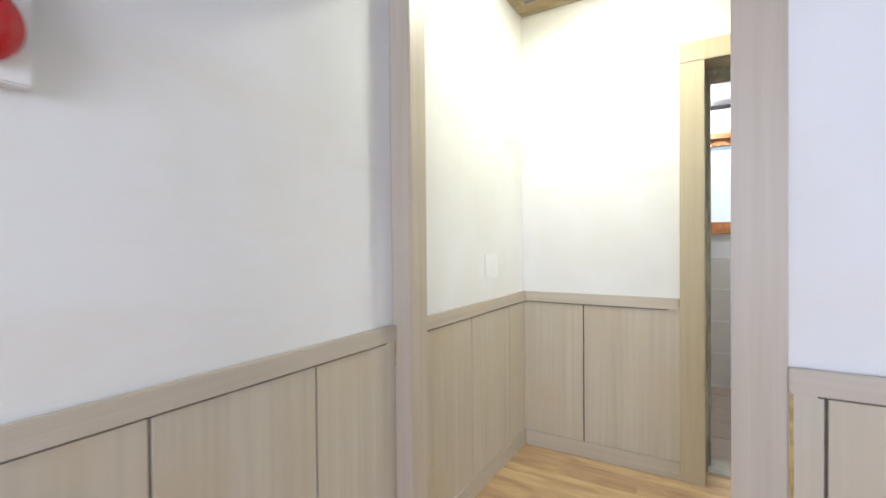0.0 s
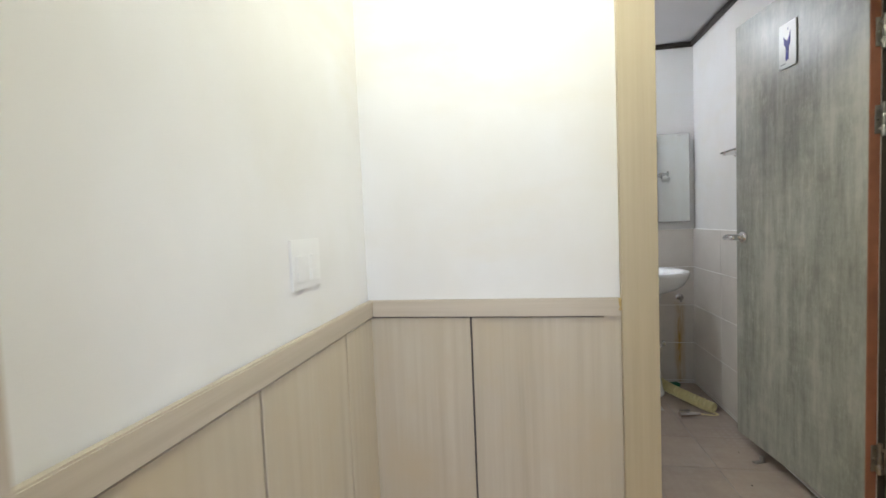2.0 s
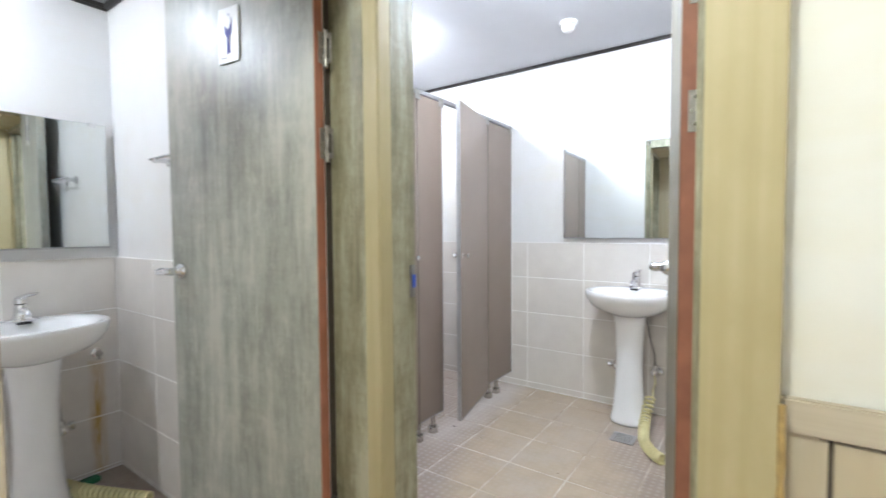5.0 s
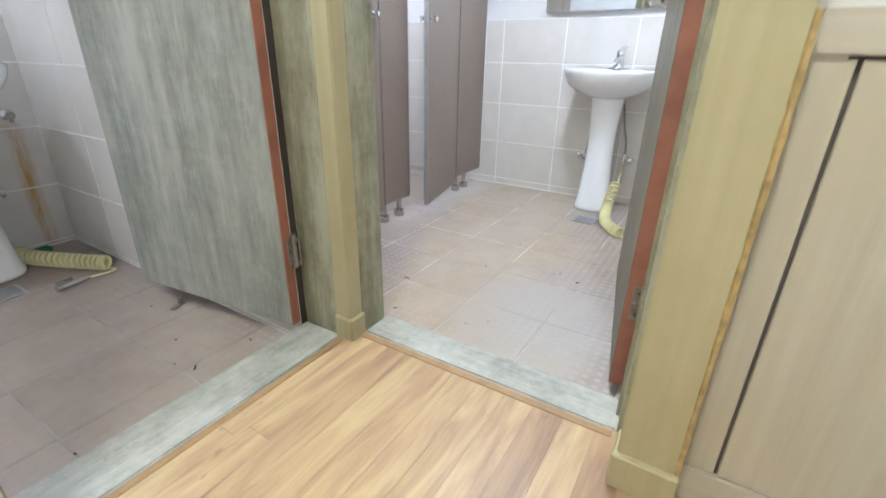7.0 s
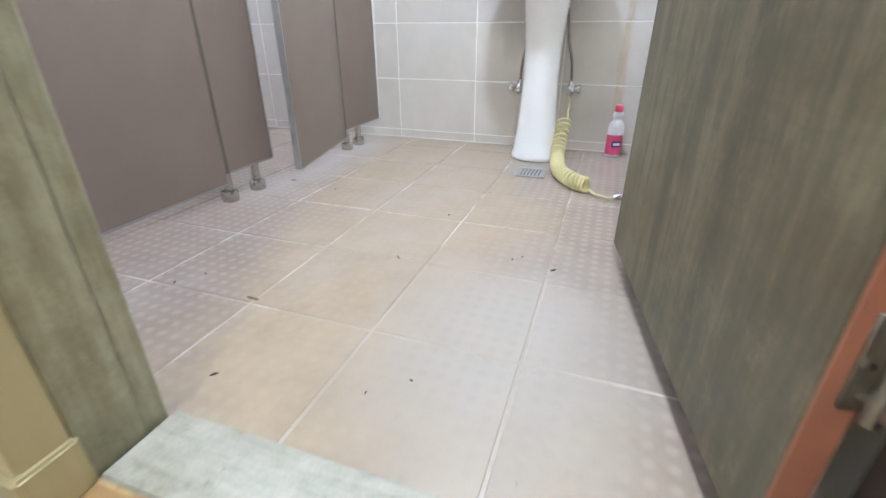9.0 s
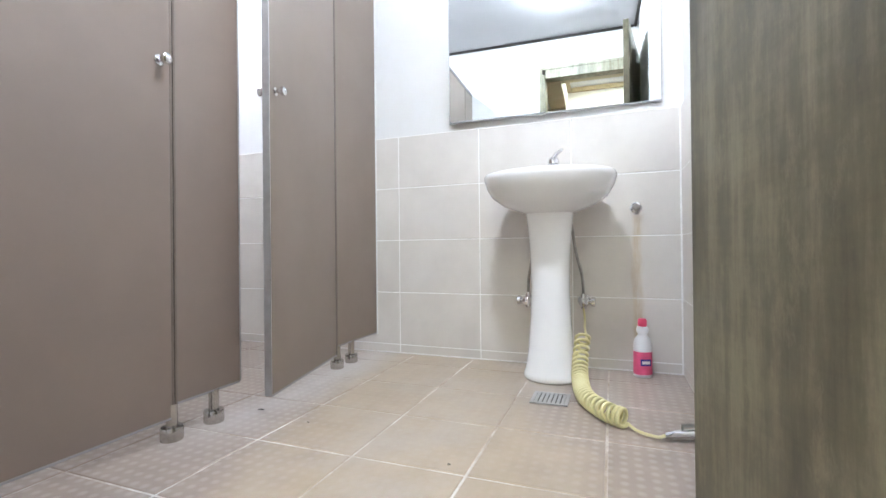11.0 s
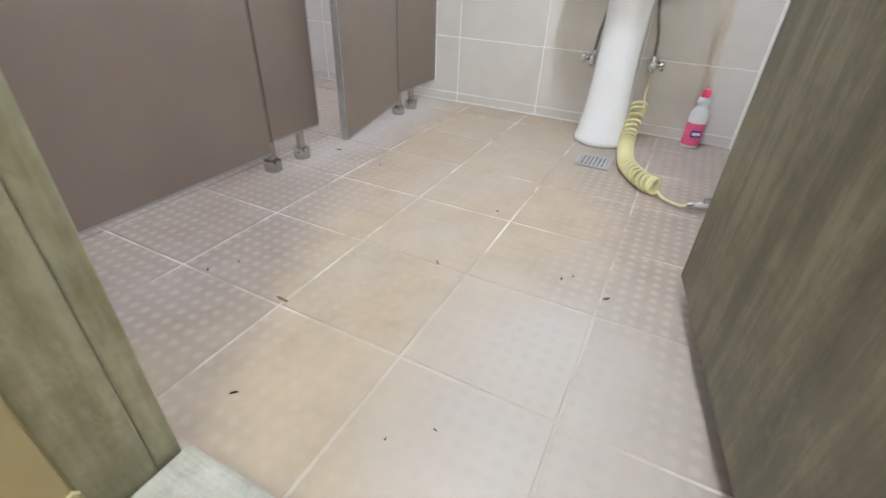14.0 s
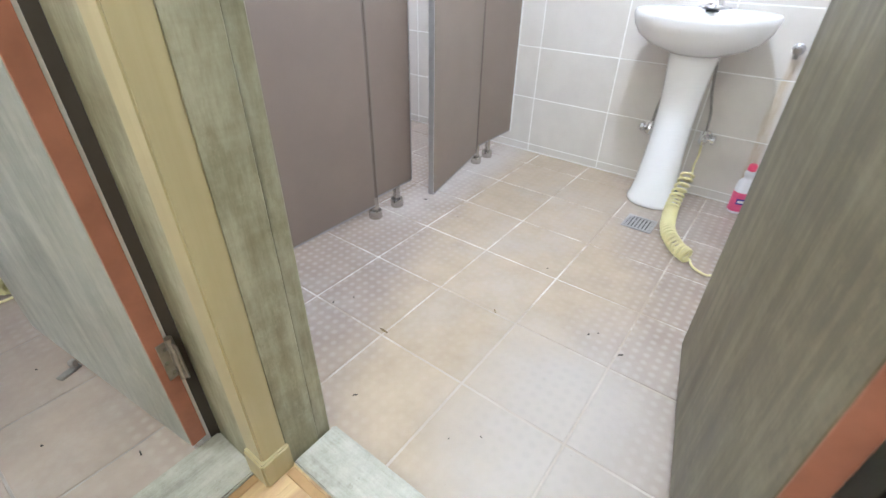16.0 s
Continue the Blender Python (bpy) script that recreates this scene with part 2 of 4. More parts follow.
def wall_tile(name, stain_axis, stain_at, stain_top, stain_half, strength, rust):
    """Beige glazed tile with a rusty run below a leaking stub pipe."""
    m, n, l, b = mat_new(name)
    o = n.new("ShaderNodeObjectInfo")
    f = maths(n, l, "ADD", noise_at(n, l, (7, 7, 7), 5), maths(n, l, "MULTIPLY", o.outputs["Random"], 0.12))
    col = ramp(n, l, f, ((0.35, (0.64, 0.60, 0.553)), (0.75, (0.70, 0.66, 0.61))))
    g = n.new("ShaderNodeNewGeometry")
    sp = n.new("ShaderNodeSeparateXYZ")
    l.new(g.outputs["Position"], sp.inputs[0])
    wob = maths(n, l, "MULTIPLY", maths(n, l, "SUBTRACT", noise_at(n, l, (5, 5, 9), 3), 0.5), 0.035)
    d = maths(n, l, "ABSOLUTE", maths(n, l, "ADD", maths(n, l, "SUBTRACT", sp.outputs[stain_axis], stain_at), wob))
    side = maths(n, l, "SUBTRACT", 1.0, maths(n, l, "MULTIPLY", d, 1 / stain_half))
    low = maths(n, l, "MULTIPLY", maths(n, l, "SUBTRACT", stain_top, sp.outputs[2]), 30.0)
    k = n.new("ShaderNodeClamp")
    l.new(maths(n, l, "MINIMUM", side, low), k.inputs[0])
    run = maths(n, l, "MULTIPLY", maths(n, l, "MULTIPLY", k.outputs[0], strength), ramp(n, l, noise_at(n, l, (40, 40, 5), 4, 0.7), ((0.35, (0.15, 0.15, 0.15)), (0.62, (1, 1, 1)))))
    col = mix(n, l, run, col, rust)
    l.new(col, b.inputs["Base Color"])
    b.inputs["Roughness"].default_value = 0.28
    bump(n, l, b, noise_at(n, l, (30, 30, 30), 3), 0.05)
    return m


tile_women = wall_tile("beige_wall_tile_women", 1, 2.652, 0.66, 0.026, 0.75, (0.46, 0.30, 0.09))
tile_men = wall_tile("beige_wall_tile_men", 0, 1.35, 0.57, 0.040, 1.0, (0.46, 0.27, 0.035))


def floor_tile_material(name, studs=0.3):
    """Anti-slip tile with rows of pale studs, smoother along a tan band that paints in the hall lamp's light, limed
    near the cubicles.
    """
    m, n, l, b = mat_new(name)
    o = n.new("ShaderNodeObjectInfo")
    tone = maths(n, l, "ADD", noise_at(n, l, (9, 9, 9), 6, 0.65), maths(n, l, "MULTIPLY", o.outputs["Random"], 0.16))
    # raw and tan: the tile colour outside and inside the hall lamp's light
    raw = ramp(n, l, tone, ((0.35, (0.315, 0.252, 0.205)), (0.75, (0.383, 0.310, 0.254))))
    tan = ramp(n, l, tone, ((0.35, (0.385, 0.304, 0.215)), (0.75, (0.465, 0.377, 0.277))))
    g = n.new("ShaderNodeNewGeometry")
    sp = n.new("ShaderNodeSeparateXYZ")
    l.new(g.outputs["Position"], sp.inputs[0])
    parts = []
    for ax in (0, 1):
        t = maths(n, l, "FRACT", maths(n, l, "MULTIPLY", sp.outputs[ax], 1 / 0.0331))
        parts.append(maths(n, l, "ABSOLUTE", maths(n, l, "SUBTRACT", t, 0.5)))
    far = maths(n, l, "SQRT", maths(n, l, "ADD", maths(n, l, "POWER", parts[0], 2.0), maths(n, l, "POWER", parts[1], 2.0)))
    stud = ramp(n, l, far, ((0.14, (1, 1, 1)), (0.38, (0, 0, 0))))
    keep = ramp(n, l, maths(n, l, "ADD", maths(n, l, "MULTIPLY", sp.outputs[0], 0.4), maths(n, l, "MULTIPLY", noise_at(n, l, (2.2, 2.2, 2.2), 4), 0.35)), ((0.70, (0.12, 0.12, 0.12)), (0.80, (1, 1, 1))))
    stud = maths(n, l, "MULTIPLY", stud, keep)
    wander = maths(n, l, "MULTIPLY", maths(n, l, "SUBTRACT", noise_at(n, l, (2.4, 2.4, 2.4), 6, 0.62), 0.5), 0.75)
    line = maths(n, l, "ADD", maths(n, l, "MULTIPLY", sp.outputs[0], 0.26), 2.545)
    off = maths(n, l, "ABSOLUTE", maths(n, l, "SUBTRACT", sp.outputs[1], line))
    # band of hall light from the doorway, painted as tan; studs fade there too
    worn = ramp(n, l, maths(n, l, "ADD", off, wander), ((0.26, (1, 1, 1)), (0.46, (0, 0, 0))))
    col = mix(n, l, worn, raw, tan)
    show = maths(n, l, "MULTIPLY", stud, maths(n, l, "SUBTRACT", studs, maths(n, l, "MULTIPLY", worn, studs * 0.76)))
    col = mix(n, l, show, col, (0.60, 0.545, 0.49))
    dust = ramp(n, l, noise_at(n, l, (1.7, 1.7, 1.7), 7, 0.72), ((0.50, (0, 0, 0)), (0.78, (0.7, 0.7, 0.7))))
    col = mix(n, l, dust, col, (0.47, 0.435, 0.405))
    hx = maths(n, l, "MULTIPLY", maths(n, l, "SUBTRACT", sp.outputs[0], 2.08), 0.72)
    hy = maths(n, l, "SUBTRACT", sp.outputs[1], 2.82)
    heap = maths(n, l, "SQRT", maths(n, l, "ADD", maths(n, l, "POWER", hx, 2.0), maths(n, l, "POWER", hy, 2.0)))
    heap = ramp(n, l, maths(n, l, "ADD", heap, maths(n, l, "MULTIPLY", wander, 0.5)), ((0.10, (0.75, 0.75, 0.75)), (0.34, (0, 0, 0))))
    trodden = mix(n, l, maths(n, l, "MULTIPLY", stud, 0.4), (0.455, 0.415, 0.375), (0.38, 0.342, 0.312))
    col = mix(n, l, heap, col, trodden)
    lime_off = maths(n, l, "ABSOLUTE", maths(n, l, "SUBTRACT", sp.outputs[1], 3.84))
    lime = ramp(n, l, maths(n, l, "ADD", lime_off, maths(n, l, "MULTIPLY", wander, 0.45)), ((0.0, (0.5, 0.5, 0.5)), (0.15, (0, 0, 0))))
    east = ramp(n, l, maths(n, l, "MULTIPLY", sp.outputs[0], 0.25), ((0.60, (0, 0, 0)), (0.68, (1, 1, 1))))
    col = mix(n, l, maths(n, l, "MULTIPLY", lime, east), col, (0.62, 0.59, 0.57))
    spots = ramp(n, l, noise_at(n, l, (46, 46, 46), 5, 0.7), ((0.66, (0, 0, 0)), (0.76, (0.5, 0.5, 0.5))))
    col = mix(n, l, spots, col, (0.24, 0.19, 0.16))
    l.new(col, b.inputs["Base Color"])
    b.inputs["Roughness"].default_value = 0.33
    bump(n, l, b, maths(n, l, "ADD", stud, noise_at(n, l, (120, 120, 120), 3)), 0.2, 0.001)
    return m


floor_tile = floor_tile_material("studded_floor_tile")


def plank_material():
    """Honey laminate boards: wavy figure, brown streaks and a few knots, each board cut from another place."""
    m, n, l, b = mat_new("honey_oak_laminate")
    o = n.new("ShaderNodeObjectInfo")
    shift = n.new("ShaderNodeCombineXYZ")
    for k, f in enumerate((37.0, 11.0, 5.0)):
        l.new(maths(n, l, "MULTIPLY", o.outputs["Random"], f), shift.inputs[k])
    g = n.new("ShaderNodeNewGeometry")
    at = n.new("ShaderNodeVectorMath")
    at.operation = "ADD"
    l.new(g.outputs["Position"], at.inputs[0])
    l.new(shift.outputs[0], at.inputs[1])

    def tex(scale, detail, rough, bend):
        v = n.new("ShaderNodeVectorMath")
        v.operation = "MULTIPLY"
        v.inputs[1].default_value = scale
        l.new(at.outputs[0], v.inputs[0])
        t = n.new("ShaderNodeTexNoise")
        t.inputs["Scale"].default_value = 1.0
        t.inputs["Detail"].default_value, t.inputs["Roughness"].default_value = detail, rough
        t.inputs["Distortion"].default_value = bend
        l.new(v.outputs[0], t.inputs["Vector"])
        return t.outputs[0]

    figure = tex((2.2, 14, 14), 5, 0.55, 1.3)
    fine = tex((5, 110, 110), 4, 0.6, 0.2)
    s = maths(n, l, "ADD", maths(n, l, "MULTIPLY", figure, 0.78), maths(n, l, "MULTIPLY", fine, 0.22))
    s = maths(n, l, "ADD", s, maths(n, l, "MULTIPLY", maths(n, l, "SUBTRACT", o.outputs["Random"], 0.5), 0.15))
    col = ramp(n, l, s, ((0.30, (0.30, 0.185, 0.105)), (0.42, (0.40, 0.26, 0.14)), (0.53, (0.49, 0.335, 0.175)), (0.68, (0.58, 0.43, 0.225))))
    knot = ramp(n, l, tex((7, 22, 22), 2, 0.5, 0.8), ((0.68, (0, 0, 0)), (0.76, (0.6, 0.6, 0.6))))
    col = mix(n, l, knot, col, (0.27, 0.165, 0.10))
    l.new(col, b.inputs["Base Color"])
    l.new(ramp(n, l, fine, ((0.3, (0.33,) * 3), (0.7, (0.45,) * 3))), b.inputs["Roughness"])
    bump(n, l, b, fine, 0.06, 0.0006)
    return m


plank = plank_material()


# ---- mesh helpers ----
def link(name, bm, material, parent=None, smooth=False, loc=(0, 0, 0)):
    me = bpy.data.meshes.new(name)
    bmesh.ops.recalc_face_normals(bm, faces=bm.faces)
    bm.to_mesh(me)
    bm.free()
    if smooth:
        me.polygons.foreach_set("use_smooth", [True] * len(me.polygons))
        me.set_sharp_from_angle(angle=radians(42))
    me.materials.append(material)
    ob = new(name, me)
    ob.location = loc
    if parent:
        ob.parent = parent
    return ob


def part(name, bm, material, parent, label="", smooth=False):
    ob = link(name, bm, material, parent, smooth)
    return tagged(ob, label=label) if label else ob


def thing(name, loc, label, category, group="", rz=0):
    ob = new(name)
    ob.empty_display_size = 0.1
    ob.matrix_world = pose(*loc, 0, 0, rz)
    return tagged(ob, label, category, group)


def boxes(*spans, bevel=0.0, seg=1):
    """A bmesh of boxes, each given as (x0, y0, z0, x1, y1, z1)."""
    bm = bmesh.new()
    for x0, y0, z0, x1, y1, z1 in spans:
        m = Matrix.LocRotScale(((x0 + x1) / 2, (y0 + y1) / 2, (z0 + z1) / 2), None, (abs(x1 - x0), abs(y1 - y0), abs(z1 - z0)))
        bmesh.ops.create_cube(bm, size=1, matrix=m)
    if bevel:
        bmesh.ops.bevel(bm, geom=bm.edges[:], offset=bevel, segments=seg, affect="EDGES", clamp_overlap=True)
    return bm


def loft(rings, caps=(True, True), bm=None):
    """A skin over rings of points, all with the same number of points."""
    bm = bm or bmesh.new()
    rows = [[bm.verts.new(p) for p in ring] for ring in rings]
    k = len(rows[0])
    for a, b in zip(rows, rows[1:]):
        for i in range(k):
            bm.faces.new((a[i], a[(i + 1) % k], b[(i + 1) % k], b[i]))
    if caps[0]:
        bm.faces.new(rows[0])
    if caps[1]:
        bm.faces.new(rows[-1])
    return bm


def lathe(profile, k=16, centre=(0, 0, 0), axis="z", bm=None):
    """A turned body: profile of (radius, height)."""
    rings = []
    for r, h in profile:
        ring = []
        for i in range(k):
            a = 2 * math.pi * i / k
            u, v = r * math.cos(a), r * math.sin(a)
            p = {"z": (u, v, h), "x": (h, u, v), "y": (u, h, v)}[axis]
            ring.append(tuple(c + d for c, d in zip(p, centre)))
        rings.append(ring)
    return loft(rings, bm=bm)


def tube(points, radius, k=8, bm=None):
    """A round bar swept along points."""
    pts = [Vector(p) for p in points]
    rings, side = [], None
    for i, p in enumerate(pts):
        d = (pts[min(i + 1, len(pts) - 1)] - pts[max(i - 1, 0)]).normalized()
        if side is None:
            side = d.orthogonal().normalized()
        side = (side - d * side.dot(d)).normalized()
        up = d.cross(side)
        r = radius(i / (len(pts) - 1)) if callable(radius) else radius
        rings.append([p + (side * math.cos(2 * math.pi * j / k) + up * math.sin(2 * math.pi * j / k)) * r for j in range(k)])
    return loft(rings, bm=bm)


def spline(knots, steps):
    """Points on a smooth line through the knots."""
    pts = [Vector(p) for p in knots]
    out = []
    for i in range(len(pts) - 1):
        p0, p1, p2, p3 = pts[max(i - 1, 0)], pts[i], pts[i + 1], pts[min(i + 2, len(pts) - 1)]
        for j in range(steps):
            t = j / steps
            out.append(0.5 * (2 * p1 + (p2 - p0) * t + (2 * p0 - 5 * p1 + 4 * p2 - p3) * t * t + (3 * p1 - p0 - 3 * p2 + p3) * t ** 3))
    return out + [pts[-1]]


def structure(name, bm, material, label, category="wall"):
    return tagged(link(name, bm, material), label, category, kind="structure")


PIECES = {}


def piece_mesh(w, h, thick, chamfer, material):
    """A tile or plank lying in its local xy plane, its top at z = thick."""
    key = (round(w, 4), round(h, 4), thick, chamfer, material.name)
    if key not in PIECES:
        verts, faces = [], []
        for inset, z in ((0, 0), (0, thick - chamfer), (chamfer, thick)):
            a, b = w / 2 - inset, h / 2 - inset
            verts += [(-a, -b, z), (a, -b, z), (a, b, z), (-a, b, z)]
        for r in (0, 4):
            for i in range(4):
                faces.append((r + i, r + (i + 1) % 4, r + 4 + (i + 1) % 4, r + 4 + i))
        faces.append((8, 9, 10, 11))
        me = bpy.data.meshes.new("piece")
        me.from_pydata(verts, [], faces)
        me.materials.append(material)
        PIECES[key] = me
    return PIECES[key]


def lay(name, parent, origin, u, v, us, vs, material, gap=0.004, thick=0.008, chamfer=0.0015, uneven=0.0006):
    """Pieces between the joints us and vs on the plane through origin spanned by u and v."""
    u, v = Vector(u), Vector(v)
    n = u.cross(v)
    turn = Matrix((u, v, n)).transposed().to_4x4()
    for a0, a1 in zip(us, us[1:]):
        for b0, b1 in zip(vs, vs[1:]):
            ob = new(name, piece_mesh(a1 - a0 - gap, b1 - b0 - gap, thick, chamfer, material))
            place = Vector(origin) + u * (a0 + a1) / 2 + v * (b0 + b1) / 2 + n * random.uniform(-uneven, uneven)
            ob.matrix_world = Matrix.Translation(place) @ turn
            ob.parent = parent


def joints(start, pitch, lo, hi):
    """Joint lines from lo to hi, cut pieces at both ends."""
    k = math.ceil((lo - start) / pitch + 0.08)
    out = [lo]
    while start + k * pitch < hi - 0.02:
        out.append(start + k * pitch)
        k += 1
    return out + [hi]


# ---- floors ----
hall_floor = structure("floor_hall", boxes((WEST - 0.1, -2.6, -0.06, 1.56, 3.26, HALL_Z - 0.008), (1.56, -2.6, -0.06, 2.7, JAMB_Y1, HALL_Z - 0.008)),
                       dark_gap, "honey oak laminate floor of the hall", "floor")
women_floor = structure("floor_women", boxes((1.56, SOUTH - 0.1, -0.10, FAR + 0.1, WOM_BACK + 0.1, -0.0012)), floor_grout,
                        "tan studded tile floor of the women's washroom", "floor")
men_floor = structure("floor_men", boxes((MEN_WEST - 0.1, 3.26, -0.10, 1.555, MEN_FAR + 0.1, -0.0012)), dull_grout,
                      "tan studded tile floor of the men's washroom", "floor")


# ---- walls ----
def wall(name, spans, material, label):
    return structure(name, boxes(*spans), material, label)


wall_west = wall("wall_west", [(WEST - 0.12, -2.6, 0, WEST, 3.40, 2.6)], paper, "white papered hall wall above pale oak wainscot")
HEAD = 2.05
wall_north = wall("wall_north", [(WEST, NORTH, 0, MEN_X0 - 0.05, 3.40, 2.6), (MEN_X0 - 0.05, NORTH, HEAD + 0.05, EAST + 0.08, 3.40, 2.6)],
                  paper, "white papered hall wall with the men's door opening")
wall_east = wall("wall_east", [(EAST, JAMB_Y1, 0, 1.64, WOM_Y0 - 0.04, 2.6), (EAST, WOM_Y0 - 0.04, HEAD + 0.05, 1.64, NORTH, 2.6)],
                 paper, "white papered hall wall with the women's door opening")
wall_core = wall("wall_between", [(1.50, 3.245, 0, 1.64, 3.4225, 2.6), (MEN_EAST + 0.012, 3.422, 0, 1.638, WOM_BACK, 2.6), (EAST + 0.08, NORTH, HEAD + 0.05, 1.64, 3.245, 2.6)],
                 paper_room, "white papered wall between the two washrooms")
wall_divide = wall("wall_divide", [(0.86, JAMB_Y0 + 0.012, 0, 2.7, JAMB_Y1 - 0.002, 2.6), (WEST, JAMB_Y0 + 0.012, 2.16, 0.86, JAMB_Y1 - 0.002, 2.6)],
                   paper, "white papered wall beside the cased opening")
wall_room_east = wall("wall_room_east", [(2.7, -2.6, 0, 2.82, JAMB_Y1, 2.6)], paper, "plain white papered wall of the waiting room")
wall_room_south = wall("wall_room_south", [(WEST, -2.6, 0, 0.3, -2.48, 2.6), (2.1, -2.6, 0, 2.7, -2.48, 2.6), (0.3, -2.6, 0, 2.1, -2.48, 0.85),
                                           (0.3, -2.6, 2.15, 2.1, -2.48, 2.6)], paper, "white papered wall with the waiting room's window")
wall_far = wall("wall_women_far", [(FAR + 0.012, SOUTH - 0.14, -0.05, FAR + 0.15, WOM_BACK + 0.14, 2.6)], paper_room,
                "white papered wall over beige tiles behind the basin")
wall_south = wall("wall_women_south", [(1.64, SOUTH - 0.14, -0.05, 1.90, SOUTH - 0.07, 2.6), (1.90, SOUTH - 0.14, -0.05, FAR + 0.012, SOUTH - 0.012, 2.6)], paper_room,
                  "white papered wall over beige tiles behind the open door")
wall_back = wall("wall_women_back", [(1.64, WOM_BACK, -0.05, FAR + 0.012, WOM_BACK + 0.14, 2.6)], paper_room,
                 "white papered wall over beige tiles behind the cubicles")
WIN = (0.12, 1.30, 0.94, 2.03)
wall_men_far = wall("wall_men_far", [(MEN_WEST - 0.12, MEN_FAR + 0.012, -0.05, WIN[0], MEN_FAR + 0.16, 2.6), (WIN[2], MEN_FAR + 0.012, -0.05, 1.64, MEN_FAR + 0.16, 2.6),
                                     (WIN[0], MEN_FAR + 0.012, -0.05, WIN[2], MEN_FAR + 0.16, WIN[1]), (WIN[0], MEN_FAR + 0.012, WIN[3], WIN[2], MEN_FAR + 0.16, 2.6)],
                    paper_room, "white papered wall over beige tiles, with a small window")
wall_men_west = wall("wall_men_west", [(MEN_WEST - 0.12, 3.40, -0.05, MEN_WEST, MEN_FAR + 0.012, 2.6)], paper_room, "white papered wall over beige tiles")

# ---- ceilings and cornices ----
structure("ceiling_hall", boxes((WEST, JAMB_Y0, HALL_CEIL, 1.64, 3.40, HALL_CEIL + 0.05), (WEST, -2.48, HALL_CEIL, 2.7, JAMB_Y0, HALL_CEIL + 0.05)),
          ceiling_white, "white papered hall ceiling", "ceiling")
structure("ceiling_women", boxes((1.64, SOUTH - 0.07, WOM_CEIL, FAR + 0.012, WOM_BACK, WOM_CEIL + 0.05)), ceiling_white, "white washroom ceiling", "ceiling")
structure("ceiling_men", boxes((MEN_WEST, 3.402, MEN_CEIL, MEN_EAST + 0.012, MEN_FAR + 0.012, MEN_CEIL + 0.05)), ceiling_white, "white washroom ceiling", "ceiling")


def cornice(name, x0, y0, x1, y1, z, h, d, material, label):
    structure(name, boxes((x0, y1 - d, z - h, x1, y1, z - 0.001), (x0, y0, z - h, x1, y0 + d, z - 0.001),
                          (x0, y0 + d, z - h, x0 + d, y1 - d, z - 0.001), (x1 - d, y0 + d, z - h, x1, y1 - d, z - 0.001), bevel=0.006, seg=2),
              material, label, "trim")


cornice("trim_cornice_hall", WEST, JAMB_Y1, EAST, NORTH, HALL_CEIL, 0.055, 0.045, cornice_wood, "tan wooden cornice round the hall ceiling")
cornice("trim_cornice_women", 1.64, SOUTH - 0.012, FAR + 0.012, WOM_BACK, WOM_CEIL, 0.022, 0.022, black_trim, "thin black cornice under a white ceiling")
cornice("trim_cornice_men", MEN_WEST, 3.402, MEN_EAST + 0.012, MEN_FAR + 0.012, MEN_CEIL, 0.03, 0.03, black_trim, "thin black cornice under a white ceiling")


# ---- wainscot, casings and baseboards ----
def wainscot(name, origin, along, out, length, seams, rail, parent_label, ends=(False, False), inset=0.0):
    """Panels over a plain back, with a top rail and a baseboard; local x runs along the wall, local y out of it."""
    a, o = Vector((*along, 0)), Vector((*out, 0))
    turn = Matrix((a, o, Vector((0, 0, 1)))).transposed().to_4x4()
    root = structure(name, boxes((0, 0.0, 0.0, length, 0.004, 0.86)), groove, parent_label, "trim")
    root.matrix_world = Matrix.Translation((*origin, HALL_Z)) @ turn
    stops = [0] + seams + [length]
    for s0, s1 in zip(stops, stops[1:]):
        part("panel", boxes((s0 + (0.0032 if s0 else 0), 0.004, 0.0865, s1 - (0.0032 if s1 < length else 0), 0.014, 0.8185), bevel=0.0015), wainscot_wood, root)
    part("rail", boxes((inset, 0.004, 0.823, length, 0.021, 0.878), bevel=0.003, seg=2), rail, root)
    for at, have in zip((0, length - 0.05), ends):
        if have:
            part("rail_return", boxes((at, 0.004, 0.816, at + 0.05, 0.0142, 0.8245)), wainscot_wood, root)
    part("baseboard", boxes((inset, 0.004, 0, length, 0.019, 0.085), bevel=0.003, seg=2), rail, root)
    return root


OAK = "pale washed-oak panel wainscot with a top rail"
wainscot("trim_wainscot_room", (WEST, -2.4), (0, 1), (1, 0), JAMB_Y0 + 2.4, [0.125 + 0.425 * k for k in range(10)], rail_wood, OAK, (False, True))
wainscot("trim_wainscot_west", (WEST, JAMB_Y1), (0, 1), (1, 0), NORTH - JAMB_Y1, [0.465, 0.89], rail_wood, OAK)
wainscot("trim_wainscot_north", (WEST + 0.0115, NORTH), (1, 0), (0, -1), 0.588 - WEST - 0.0115, [0.334], rail_wood_x, OAK, (False, True), 0.0098)
wainscot("trim_wainscot_east", (EAST, JAMB_Y1), (0, 1), (-1, 0), 2.312 - JAMB_Y1, [0.245], rail_wood, OAK, (False, True))
wainscot("trim_wainscot_divide", (0.873, JAMB_Y0 + 0.012), (1, 0), (0, -1), 1.8, [0.064, 0.48, 0.90, 1.32], rail_wood_x, OAK, (True, False))

